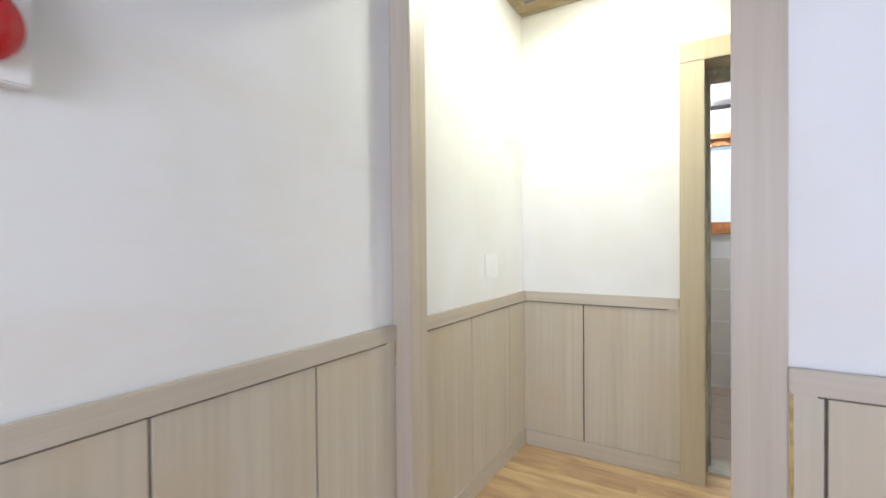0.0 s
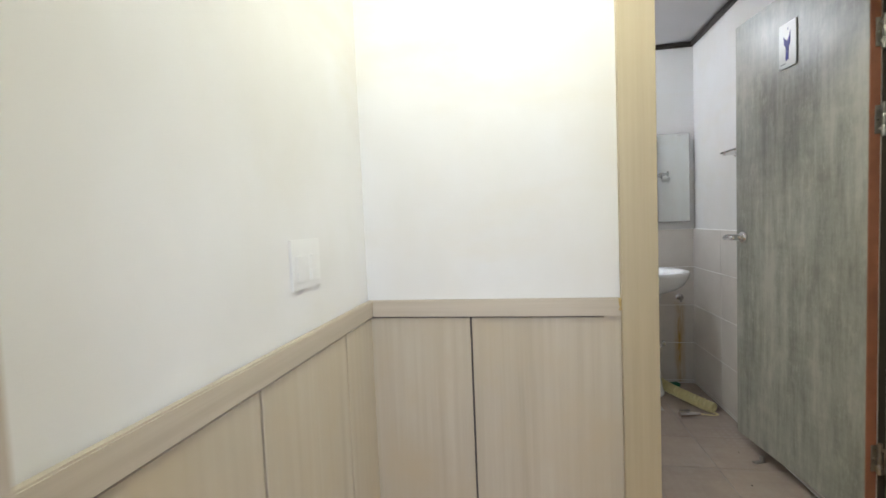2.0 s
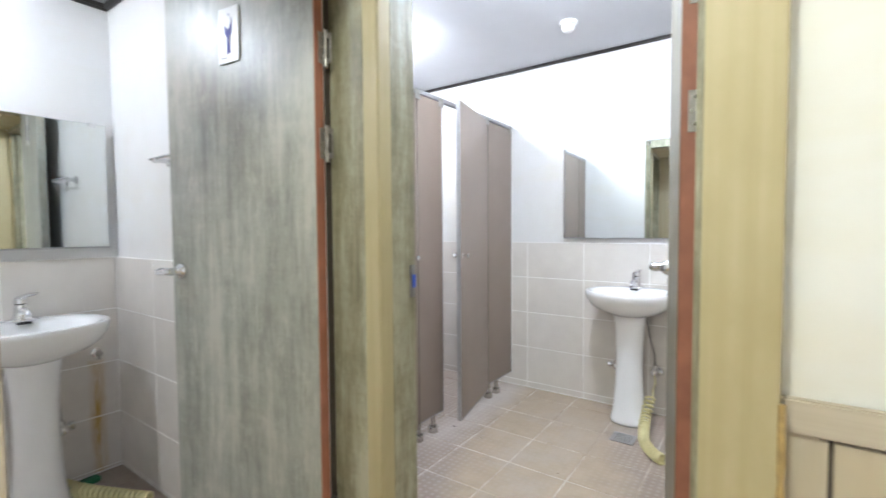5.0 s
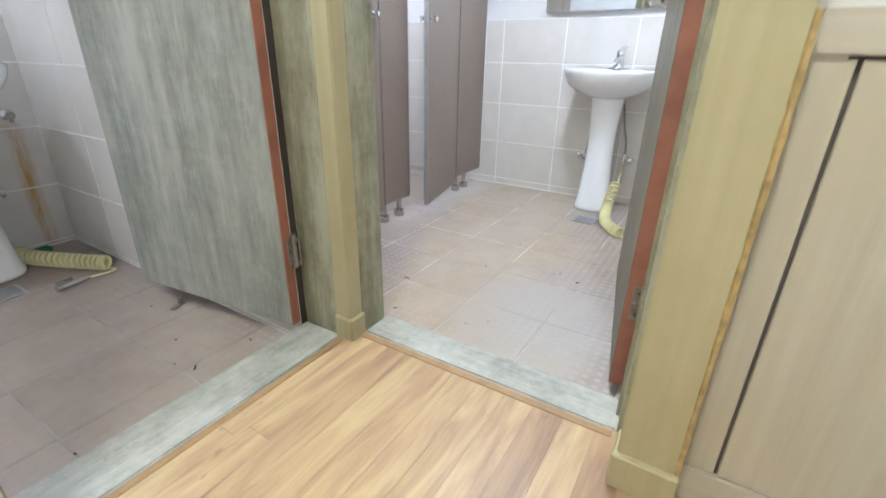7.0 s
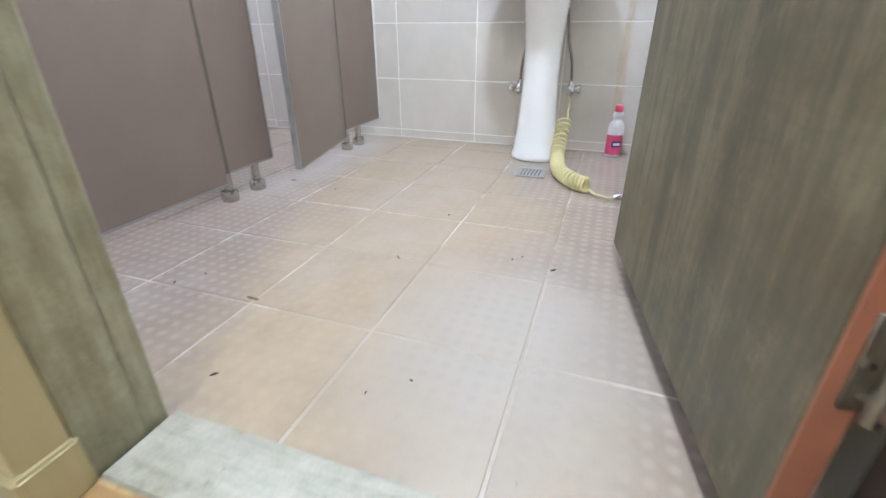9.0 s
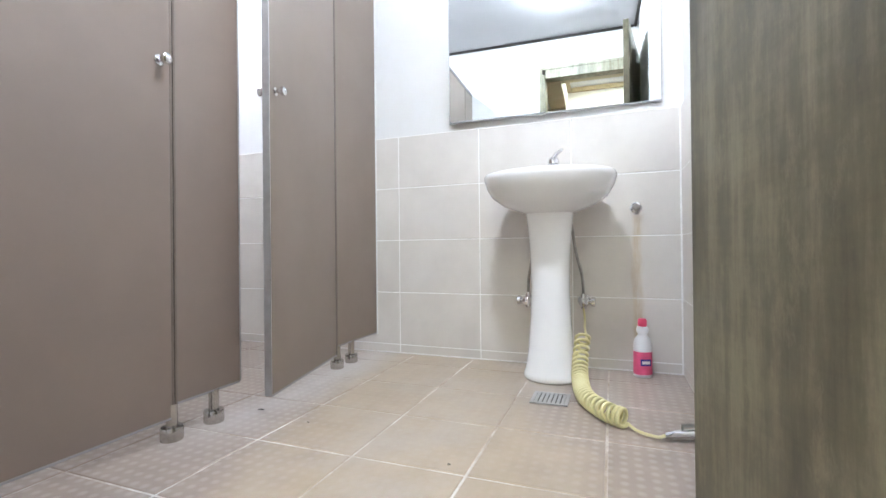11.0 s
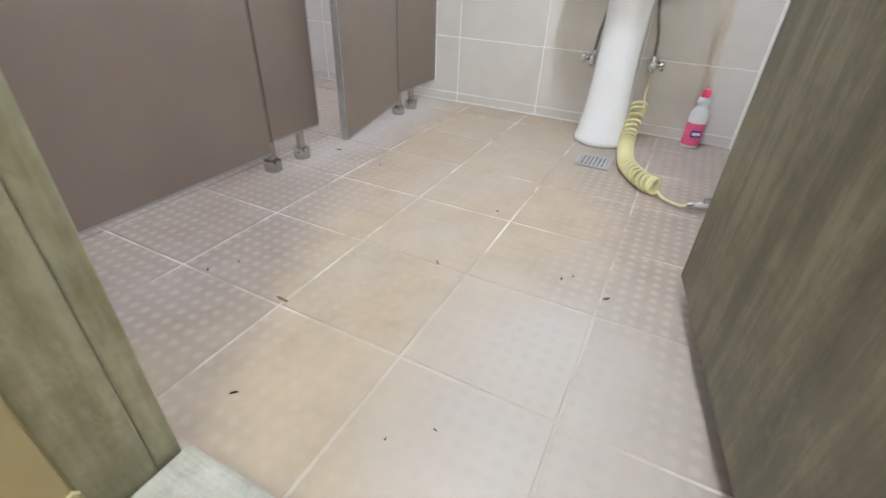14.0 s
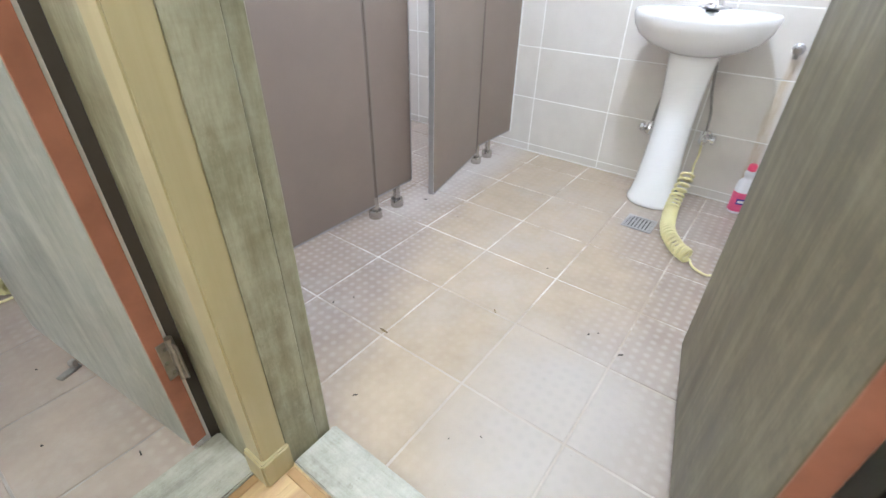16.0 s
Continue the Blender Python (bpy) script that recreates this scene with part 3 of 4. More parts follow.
structure("trim_opening", boxes((WEST, JAMB_Y0, HALL_Z, WEST + 0.083, JAMB_Y1, 2.24), (0.768, JAMB_Y0, HALL_Z, 0.873, JAMB_Y0 + 0.024, 2.24),
                                (WEST + 0.083, JAMB_Y0, 2.14, 0.768, JAMB_Y1 + 0.006, 2.24), bevel=0.003, seg=2),
          lining_wood, "pale oak lining of the open doorway", "trim")
structure("trim_men_casing", boxes((0.588, 3.098, HALL_Z, 0.692, 3.262, 2.04), (0.588, 3.098, 2.04, EAST - 0.002, 3.262, 2.135), bevel=0.003, seg=2),
          door_casing_wood, "pale oak casing round the men's door", "trim")
structure("trim_women_casing", boxes((1.400, 2.312, HALL_Z, 1.566, 2.420, 2.04), (1.400, 2.312, 2.04, 1.545, 3.096, 2.135), bevel=0.003, seg=2),
          casing_wood, "pale oak casing round the women's door", "trim")
structure("trim_corner_post", boxes((1.489, 3.216, HALL_Z, 1.544, 3.276, 2.04), bevel=0.003, seg=2), casing_wood, "pale oak corner post between two doors", "trim")
structure("baseboard_post", boxes((1.480, 3.207, HALL_Z, 1.547, 3.2745, HALL_Z + 0.075), bevel=0.004, seg=2), casing_wood, "small baseboard wrapped round the corner post", "baseboard")
structure("baseboard_casing", boxes((1.386, 2.304, HALL_Z, 1.47, 2.428, HALL_Z + 0.085), bevel=0.003), casing_wood, "baseboard in front of the door casing", "baseboard")
# door frames of grey-olive laminate: jambs with a stop, head, sill
structure("trim_men_frame", boxes((1.492, 3.277, 0, 1.505, 3.386, HEAD), (1.4955, 3.3862, 0, 1.505, 3.4215, HEAD), (0.66, 3.264, 0, 0.70, 3.42, HEAD),
                                  (0.70, 3.335, 0, 0.714, 3.372, HEAD), (0.70, 3.264, HEAD - 0.035, 1.492, 3.42, HEAD + 0.04), bevel=0.002),
          frame_wood, "grey-olive laminate frame of the men's door", "trim")
# dark strips added to stand in for the shade inside the hinge gaps
structure("trim_women_gap_shade", boxes((1.664, WOM_Y0 - 0.022, 0.0, 1.699, 2.4415, HEAD)), dark_gap, "dark strip for the shade in the gap beside the women's door hinges", "trim")
structure("trim_men_gap_shade", boxes((1.474, 3.4195, 0.0, 1.4953, 3.4219, HEAD - 0.04)), dark_gap, "dark strip for the shade in the gap beside the men's door hinges", "trim")
structure("trim_women_frame", boxes((1.5435, 3.2175, 0, 1.620, 3.244, HEAD), (1.6205, 3.222, 0, 1.656, 3.244, HEAD), (1.568, WOM_Y0 - 0.055, 0, 1.662, WOM_Y0, HEAD),
                                    (1.60, WOM_Y0, 0, 1.635, WOM_Y0 + 0.012, HEAD), (1.547, WOM_Y0, HEAD - 0.035, 1.650, 3.216, HEAD + 0.04), bevel=0.002),
          frame_wood, "grey-olive laminate frame of the women's door", "trim")
structure("trim_women_room_casing", boxes((1.6405, 3.243, 0, 1.650, 3.268, 2.116), (1.6405, SOUTH - 0.01, HEAD + 0.041, 1.650, 3.243, 2.116), bevel=0.002), frame_wood, "grey-olive casing on the washroom side of the door", "trim")
structure("trim_men_sill", boxes((0.70, 3.262, 0, 1.491, 3.412, HALL_Z + 0.005), bevel=0.004, seg=2), sill_wood, "worn pale grey sill under the men's door", "sill")
structure("trim_women_sill", boxes((1.548, WOM_Y0, 0, 1.666, 3.2155, HALL_Z + 0.004), bevel=0.004, seg=2), sill_wood_y, "worn pale grey sill under the women's door", "sill")
structure("trim_floor_strip_men", boxes((0.70, 3.240, HALL_Z - 0.002, 1.479, 3.259, HALL_Z + 0.003), bevel=0.0015), strip_wood, "honey-brown floor edge strip along the sill", "trim")
structure("trim_floor_strip_women", boxes((1.522, WOM_Y0 + 0.006, HALL_Z - 0.002, 1.543, 3.206, HALL_Z + 0.003), bevel=0.0015), strip_wood, "honey-brown floor edge strip along the sill", "trim")


# ---- doors ----
def washroom_door(name, hinge_at, turn_deg, width, flip, label, hinges, board):
    """An open leaf; local x runs from the hinge to the latch, the seen face is at y = 0 on the side of flip."""
    root = tagged(new(name), label, "door", kind="structure")
    root.matrix_world = pose(*hinge_at, 0, 0, turn_deg)
    t = 0.036 * flip
    lo, hi = min(0, t), max(0, t)
    part("leaf", boxes((0.004, lo, 0, width, hi, 1.99), bevel=0.0015), board, root)
    part("edge_band", boxes((0.0, lo + 0.001, 0.001, 0.0038, hi - 0.001, 1.989), bevel=0.0008), edge_brown, root, "red-brown painted hinge edge")
    for z in hinges:
        far = t - 0.021 * flip
        bm = boxes((-0.0035, min(t, far), z + 0.004, -0.0005, max(t, far), z + 0.096), bevel=0.0008)
        yk = t + 0.003 * flip
        lathe([(0.0075, z - 0.004), (0.0075, z + 0.030), (0.0068, z + 0.031), (0.0068, z + 0.033), (0.0075, z + 0.034), (0.0075, z + 0.067), (0.0068, z + 0.068), (0.0068, z + 0.070), (0.0075, z + 0.071), (0.0075, z + 0.104)], 12, (-0.008, yk, 0), bm=bm)
        bm2 = boxes((-0.030, yk - 0.002, z + 0.006, -0.012, yk + 0.002, z + 0.020), (-0.030, yk - 0.002, z + 0.080, -0.012, yk + 0.002, z + 0.094), (-0.030, yk - 0.002, z + 0.020, -0.024, yk + 0.002, z + 0.080), bevel=0.0008)
        h = part("hinge", bm, steel, root, "tarnished steel hinge", True)
        part("hinge_leaf", bm2, steel, h)
        for dz in (0.02, 0.05, 0.08):
            part("screw", lathe([(0.0045, -0.0055), (0.0035, -0.0032)], 8, (0, t - flip * (0.014 if dz == 0.05 else 0.008), z + dz), "x"), chrome, h)
    # lever handles on both faces
    for s, y in ((-flip, 0.0), (flip, t)):
        hx, hz = width - 0.06, 0.985
        bm = lathe([(0.029, 0), (0.029, s * 0.006), (0.026, s * 0.014), (0.018, s * 0.022), (0.014, s * 0.028), (0.015, s * 0.050), (0.011, s * 0.060)], 20, (hx, y, hz), "y")
        tube(spline([(hx, y + s * 0.043, hz), (hx + 0.012, y + s * 0.052, hz), (hx + 0.04, y + s * 0.050, hz + 0.002), (hx + 0.075, y + s * 0.046, hz - 0.004)], 5),
             lambda f: 0.016 - 0.004 * f, 12, bm)
        part("door_handle", bm, chrome, root, "chrome lever handle", True)
    part("latch_plate", boxes((width - 0.0005, (lo + hi) / 2 - 0.011, 0.93, width + 0.002, (lo + hi) / 2 + 0.011, 1.07), bevel=0.0008), steel, root)
    return root


washroom_door("door_1", (1.432, 3.412, 0.058), 96.6, 0.735, -1, "open weathered grey wood-print door with a red-brown hinge edge", (0.20, 1.34, 1.62), door_wood)
washroom_door("door_2", (1.704, 2.494, 0.058), 10.2, 0.752, -1, "open weathered grey wood-print door standing by the basin room wall", (0.20, 1.34, 1.62), door_wood_shaded)


def restroom_sign():
    """A white plate with a plain blue shape, stuck on the open door."""
    root = thing("restroom_sign", (1.387, 3.782, 1.742), "white plate with a dark blue shape, stuck on the grey door", "sign", rz=96.6)
    part("plate", boxes((-0.05, 0.0005, 0, 0.05, 0.004, 0.18), bevel=0.002), white_plastic, root)
    outline = ((0.019, 0.128), (0.012, 0.118), (0.001, 0.106), (-0.012, 0.122), (-0.019, 0.144), (-0.018, 0.094), (-0.010, 0.082), (-0.009, 0.038), (-0.014, 0.033),
               (-0.002, 0.032), (0.003, 0.027), (0.008, 0.030), (0.007, 0.082), (0.017, 0.096))
    bm = bmesh.new()
    back, front = ([bm.verts.new((x, y, z)) for x, z in outline] for y in (0.004, 0.0052))
    bm.faces.new(front)
    for k in range(len(outline)):
        bm.faces.new((back[k - 1], back[k], front[k], front[k - 1]))
    part("blue_shape", bm, navy, root, "dark blue tapered shape")
    part("dark_mark", boxes((-0.006, 0.004, 0.150, -0.003, 0.0052, 0.158)), navy, root)
    part("print_bar", boxes((0.008, 0.004, 0.016, 0.038, 0.0048, 0.021)), aluminium_dull, root)
    return root


restroom_sign()
strike = thing("strike_plate", (1.637, 3.221, 1.03), "steel strike plate with blue film on the door frame", "strike plate")
part("plate", boxes((-0.012, -0.0025, -0.05, 0.012, 0.0, 0.05), bevel=0.0008), steel, strike)
part("film", boxes((-0.004, -0.005, -0.02, 0.0145, -0.0026, 0.02), bevel=0.001), blue_film, strike, "strip of blue protective film")
stop = thing("door_stop", (1.352, 3.94, 0.0), "small worn steel door stop on the tile floor", "door stop", rz=20)
part("base", boxes((-0.03, -0.012, 0, 0.03, 0.012, 0.006), bevel=0.002), steel, stop)
part("peg", boxes((0.008, -0.009, 0.006, 0.024, 0.009, 0.03), bevel=0.003), steel, stop)

# ---- men's window ----
win = structure("window_1", boxes((WIN[0] - 0.045, MEN_FAR - 0.012, WIN[1] - 0.045, WIN[0], MEN_FAR + 0.10, WIN[3] + 0.045),
                                  (WIN[2], MEN_FAR - 0.012, WIN[1] - 0.045, WIN[2] + 0.045, MEN_FAR + 0.10, WIN[3] + 0.045),
                                  (WIN[0], MEN_FAR - 0.012, WIN[1] - 0.045, WIN[2], MEN_FAR + 0.10, WIN[1]),
                                  (WIN[0], MEN_FAR - 0.012, WIN[3], WIN[2], MEN_FAR + 0.10, WIN[3] + 0.045), bevel=0.003),
                orange_wood, "orange-brown wooden window with frosted panes", "window")
mid = (WIN[0] + WIN[2]) / 2
for a, b, y in ((WIN[0], mid + 0.03, MEN_FAR + 0.06), (mid - 0.03, WIN[2], MEN_FAR + 0.025)):
    part("sash", boxes((a, y, WIN[1], a + 0.05, y + 0.03, WIN[3]), (b - 0.05, y, WIN[1], b, y + 0.03, WIN[3]),
                       (a + 0.05, y, WIN[1], b - 0.05, y + 0.03, WIN[1] + 0.055), (a + 0.05, y, WIN[3] - 0.055, b - 0.05, y + 0.03, WIN[3]), bevel=0.003), orange_wood, win)
    pane = part("pane", boxes((a + 0.05, y + 0.012, WIN[1] + 0.055, b - 0.05, y + 0.016, WIN[3] - 0.055)), frosted, win, "frosted window pane")
    pane.visible_shadow = False
win2 = structure("window_2", boxes((0.3, -2.56, 0.85, 0.36, -2.49, 2.15), (2.04, -2.56, 0.85, 2.1, -2.49, 2.15), (0.36, -2.56, 0.85, 2.04, -2.49, 0.91),
                                   (0.36, -2.56, 2.09, 2.04, -2.49, 2.15), (1.17, -2.56, 0.91, 1.23, -2.49, 2.09), bevel=0.003), white_plastic, "white framed window of the waiting room", "window")
for a, b in ((0.36, 1.17), (1.23, 2.04)):
    part("pane", boxes((a, -2.53, 0.91, b, -2.526, 2.09)), clear_glass, win2).visible_shadow = False


# ---- basins ----
def oval(cx, cy, ax, ay, z, k=40, power=2.25, back=None):
    ring = []
    for i in range(k):
        a = 2 * math.pi * i / k
        c, s = math.cos(a), math.sin(a)
        x = cx + ax * math.copysign(abs(c) ** (2 / power), c)
        y = cy + ay * math.copysign(abs(s) ** (2 / power), s)
        if back is not None:
            x = min(x, back)
        ring.append((x, y, z))
    return ring


def basin(loc, rz, label):
    """A pedestal wash basin; local +x points to the wall at x = 0."""
    root = thing("wash_basin", loc, label, "wash basin", rz=rz)
    outer = [(0.080, 0.085, 0.655, -0.20), (0.105, 0.120, 0.668, -0.205), (0.150, 0.178, 0.690, -0.212), (0.188, 0.222, 0.722, -0.218), (0.208, 0.243, 0.757, -0.222),
             (0.216, 0.252, 0.785, -0.224), (0.218, 0.254, 0.800, -0.224), (0.214, 0.250, 0.809, -0.224), (0.206, 0.243, 0.811, -0.224)]
    inner = [(0.170, 0.215, 0.806, -0.245), (0.160, 0.205, 0.795, -0.247), (0.145, 0.188, 0.765, -0.247), (0.118, 0.155, 0.728, -0.245), (0.07, 0.095, 0.700, -0.235), (0.02, 0.02, 0.694, -0.23)]
    rings = [oval(cx, 0, ax, ay, z, back=-0.003) for ax, ay, z, cx in outer + inner]
    bowl = part("bowl", loft(rings), ceramic, root, "white glazed oval bowl", True)
    part("drain_hole", lathe([(0.022, 0.6955), (0.022, 0.699), (0.014, 0.700)], 18, (-0.23, 0, 0)), chrome, bowl)
    part("overflow_slot", boxes((-0.103, -0.024, 0.798, -0.089, 0.024, 0.8085), bevel=0.003), black_rubber, bowl, "dark overflow slot")
    col = [(0.092, 0.096, 0.0), (0.101, 0.105, 0.006), (0.104, 0.108, 0.016), (0.102, 0.106, 0.028), (0.095, 0.099, 0.045), (0.083, 0.088, 0.12), (0.073, 0.079, 0.24), (0.069, 0.075, 0.36), (0.070, 0.077, 0.48), (0.075, 0.084, 0.58), (0.080, 0.093, 0.66)]
    part("pedestal", loft([oval(-0.205, 0, ax, ay, z, 32, 2.25) for ax, ay, z in col]), ceramic, root, "white glazed pedestal", True)
    fx, fz = -0.052, 0.8105
    bm = loft([oval(fx - 0.004, 0, ax, ay, fz + z, 20) for ax, ay, z in ((0.026, 0.062, 0), (0.026, 0.062, 0.006), (0.023, 0.032, 0.012), (0.023, 0.025, 0.03), (0.024, 0.025, 0.062), (0.020, 0.021, 0.07))])
    tube(spline([(fx - 0.01, 0, fz + 0.040), (fx - 0.05, 0, fz + 0.050), (fx - 0.095, 0, fz + 0.046), (fx - 0.115, 0, fz + 0.030)], 5), lambda f: 0.0145 - 0.004 * f, 12, bm)
    tap = part("tap", bm, chrome, root, "chrome mixer tap", True)
    bm = lathe([(0.019, fz + 0.07), (0.024, fz + 0.074), (0.024, fz + 0.090), (0.019, fz + 0.100), (0.009, fz + 0.106)], 18, (fx, 0, 0))
    tube(spline([(fx, 0, fz + 0.092), (fx - 0.03, -0.012, fz + 0.108), (fx - 0.07, -0.042, fz + 0.118)], 6), lambda f: 0.0125 - 0.006 * f, 10, bm)
    part("tap_lever", bm, chrome, tap, "", True)
    for s in (-1, 1):
        bm = lathe([(0.027, 0), (0.026, -0.007), (0.013, -0.010), (0.012, -0.030), (0.018, -0.033), (0.018, -0.062), (0.011, -0.066), (0.011, -0.076), (0.017, -0.079), (0.017, -0.094), (0.009, -0.098)], 14, (-0.001, s * 0.118, 0.292), "x")
        lathe([(0.012, 0.262), (0.012, 0.318), (0.009, 0.326)], 10, (-0.047, s * 0.118, 0), bm=bm)
        lathe([(0.009, s * 0.130), (0.010, s * 0.146), (0.020, s * 0.149), (0.021, s * 0.163), (0.012, s * 0.167)], 10, (-0.05, 0, 0.292), "y", bm)
        v = part("stop_valve", bm, chrome, root, "chrome angle stop valve", True)
        part("supply_hose", tube(spline([(-0.045, s * 0.118, 0.318), (-0.05, s * 0.112, 0.40), (-0.07, s * 0.090, 0.50), (-0.09, s * 0.075, 0.62)], 6), 0.006, 8), steel, v, "braided steel hose", True)
    return root


basin((FAR, 2.985, 0), 0, "white ceramic pedestal basin with a chrome tap")
basin((1.075, MEN_FAR, 0), 90, "white ceramic pedestal basin with a chrome tap")


# ---- mirrors ----
def mirror(loc, rz, width, height, label, tilt=0.0):
    """A bare wall mirror on clips; local x along the wall, local -y into the room."""
    root = thing("wall_mirror", loc, label, "mirror", rz=rz)
    part("glass", boxes((0, -0.006, 0, width, -0.001, height), bevel=0.0015), mirror_glass, root)
    part("back", boxes((-0.0015, -0.001, -0.0015, width + 0.0015, 0.004, height + 0.0015)), aluminium_dull, root)
    part("lower_rail", boxes((-0.003, -0.0085, -0.006, width + 0.003, 0.004, -0.002), bevel=0.001), aluminium, root)
    for fx in (0.12, 0.88):
        part("clip", boxes((width * fx - 0.012, -0.010, height - 0.012, width * fx + 0.012, 0.004, height + 0.006), bevel=0.0015), chrome, root)
    return root


mirror((FAR - 0.013, 3.475, 1.125), -89, 0.92, 0.615, "wide bare mirror on the wall above the tiles")
sticker = thing("mirror_sticker", (0.985, MEN_FAR - 0.0228, 1.135), "small white sticker in the corner of the mirror", "sticker")
part("paper", boxes((-0.022, -0.0012, -0.014, 0.022, 0, 0.016), bevel=0.0004), white_plastic, sticker)
mirror((0.958, MEN_FAR - 0.016, 1.118), 0, 0.458, 0.585, "small bare mirror above the tiles, overlapping the window frame")


# ---- cubicles ----
CY, CT = 3.895, 0.02
cubicles = thing("toilet_cubicles", (1.642, CY, 0), "row of mauve-brown laminate toilet cubicles on chrome feet", "toilet cubicle")


def foot(x):
    cup = part("foot", lathe([(0.027, 0), (0.029, 0.003), (0.029, 0.034), (0.027, 0.038), (0.012, 0.039)], 20), satin_steel, cubicles, "round steel foot", True)
    cup.location = (x, 0, 0)
    part("stem", lathe([(0.015, 0.038), (0.015, 0.10)], 14), satin_steel, cup, "", True)


def panel(name, x, y, rz, width, label="", knob_x=None, edges=(False, False), z0=0.10, z1=1.93):
    board = part(name, boxes((0.003, -CT / 2, z0, width - 0.003, CT / 2, z1), bevel=0.0015), partition, cubicles, label)
    board.matrix_local = pose(x, y, 0, 0, 0, rz)
    for right, metal in enumerate(edges):
        proud, wide = (0.002, 0.004) if metal is True else (0.0008, 0.007)
        at = width - wide if right else 0
        part("edge_profile", boxes((at, -CT / 2 - proud, z0, at + wide, CT / 2 + proud, z1), bevel=0.0006), groove if metal == "dark" else aluminium if metal else seam_brown, board)
    part("bottom_trim", boxes((0.006, -CT / 2 - 0.001, z0 - 0.004, width - 0.006, CT / 2 + 0.001, z0 + 0.002)), aluminium_dull, board)
    if knob_x is not None:
        for y0, s in ((-CT / 2, -1), (CT / 2, 1)):
            part("knob", lathe([(0.014, y0), (0.014, y0 + s * 0.003), (0.006, y0 + s * 0.006), (0.006, y0 + s * 0.018), (0.013, y0 + s * 0.022), (0.014, y0 + s * 0.034), (0.009, y0 + s * 0.038)],
                                16, (knob_x, 0, 1.035), "y"), chrome, board, "chrome knob", True)
    return board


X0 = 1.642
panel("front_panel", 0.0, 0, 0, 0.238)
panel("cubicle_door", 1.885 - X0, 0, 0, 0.6155, "closed laminate door", 0.578, z0=0.064)
panel("front_panel", 2.503 - X0, 0, 0, 0.234, edges=(False, True))
panel("cubicle_door", 3.275 - X0, -0.002, 193.0, 0.560, "laminate door standing ajar", 0.520, ("dark", True), z0=0.064)
panel("front_panel", 3.282 - X0, 0, 0, FAR - 3.284)
panel("divider", 2.62 - X0, 0.016, 90, WOM_BACK - CY - 0.03)
top_rail = part("top_rail", boxes((0, -0.014, 1.934, FAR - X0 - 0.002, 0.014, 1.958), bevel=0.003), aluminium_dull, cubicles, "aluminium top rail")
for x in (0.86, 1.08, 1.62):
    part("bracket", boxes((x - 0.025, -0.018, 1.90, x + 0.025, -0.0142, 1.952), bevel=0.002), steel, top_rail, "small steel bracket")
part("caulk_line", boxes((FAR - X0 - 0.009, -0.014, 0.09, FAR - X0 - 0.001, -0.009, 1.93), bevel=0.001), white_plastic, cubicles, "white caulk line along the wall")
for x in (2.500, 2.640, 3.295, 3.41, 1.866):
    foot(x - X0)


# ---- hoses, drains, taps, bottle ----
def coil_sprayer(name, cable_in, axis, cable_out, head_to, turns, label, loose=0.09, wire=0.0058, r=0.025):
    """A coiled cream spray hose: thin lead, wound middle, thin tail, chrome spray head."""
    root = thing(name, (0, 0, 0), label, "spray hose")
    line = spline(axis, 40)
    n = turns * 14
    helix, side = [], None
    for i in range(n + 1):
        f = i / n
        # loose first and last turns, tight middle
        g = f + loose * math.sin(2 * math.pi * f)
        j = min(g, 1) * (len(line) - 1)
        a = min(int(j), len(line) - 2)
        p = line[a].lerp(line[a + 1], j - a)
        d = (line[a + 1] - line[a]).normalized()
        side = d.orthogonal().normalized() if side is None else (side - d * side.dot(d)).normalized()
        up = d.cross(side)
        w = 2 * math.pi * turns * f
        helix.append(p + side * r * math.cos(w) + up * r * math.sin(w))
    part("coil", tube(helix, wire, 8), hose_yellow, root, "wound cream-yellow coil", True)
    part("lead", tube(spline(cable_in + [helix[0]], 8), 0.0045, 7), hose_yellow, root, "", True)
    part("tail", tube(spline([helix[-1]] + cable_out, 8), 0.0045, 7), hose_yellow, root, "", True)
    a, b = Vector(cable_out[-1]), Vector(head_to)
    bm = tube([a.lerp(b, f) for f in (0, 0.1, 0.18, 0.3, 0.6, 0.75, 0.9, 1.0)], lambda f: 0.008 + 0.006 * math.sin(min(f * 1.3, 1.0) * 1.57), 12)
    h = part("spray_head", bm, chrome, root, "chrome spray head", True)
    q = a.lerp(b, 0.55)
    part("trigger", tube([q + Vector((0, 0, 0.012)), q + Vector((0.004, 0.0, 0.024)), b + Vector((0, 0, 0.024))], 0.005, 6), steel, h, "", True)
    return root


coil_sprayer("spray_hose", [(3.59, 2.868, 0.268), (3.575, 2.862, 0.215), (3.49, 2.858, 0.20)],
             [(3.425, 2.862, 0.175), (3.35, 2.867, 0.105), (3.26, 2.862, 0.05), (3.14, 2.835, 0.031), (3.03, 2.775, 0.031), (2.985, 2.725, 0.031)],
             [(2.95, 2.69, 0.012), (2.93, 2.645, 0.010), (2.935, 2.625, 0.014)], (2.955, 2.545, 0.02), 30, "cream-yellow coiled spray hose lying on the tiled floor")
coil_sprayer("spray_hose", [(1.16, 4.93, 0.27), (1.17, 4.93, 0.15)],
             [(1.185, 4.91, 0.032), (1.22, 4.80, 0.031), (1.27, 4.68, 0.031), (1.32, 4.57, 0.031), (1.365, 4.48, 0.031)],
             [(1.375, 4.44, 0.012), (1.34, 4.43, 0.010), (1.28, 4.44, 0.012)], (1.16, 4.41, 0.018), 19, "cream-yellow coiled spray hose with a chrome head beside the door", 0.0, 0.0082, 0.026)


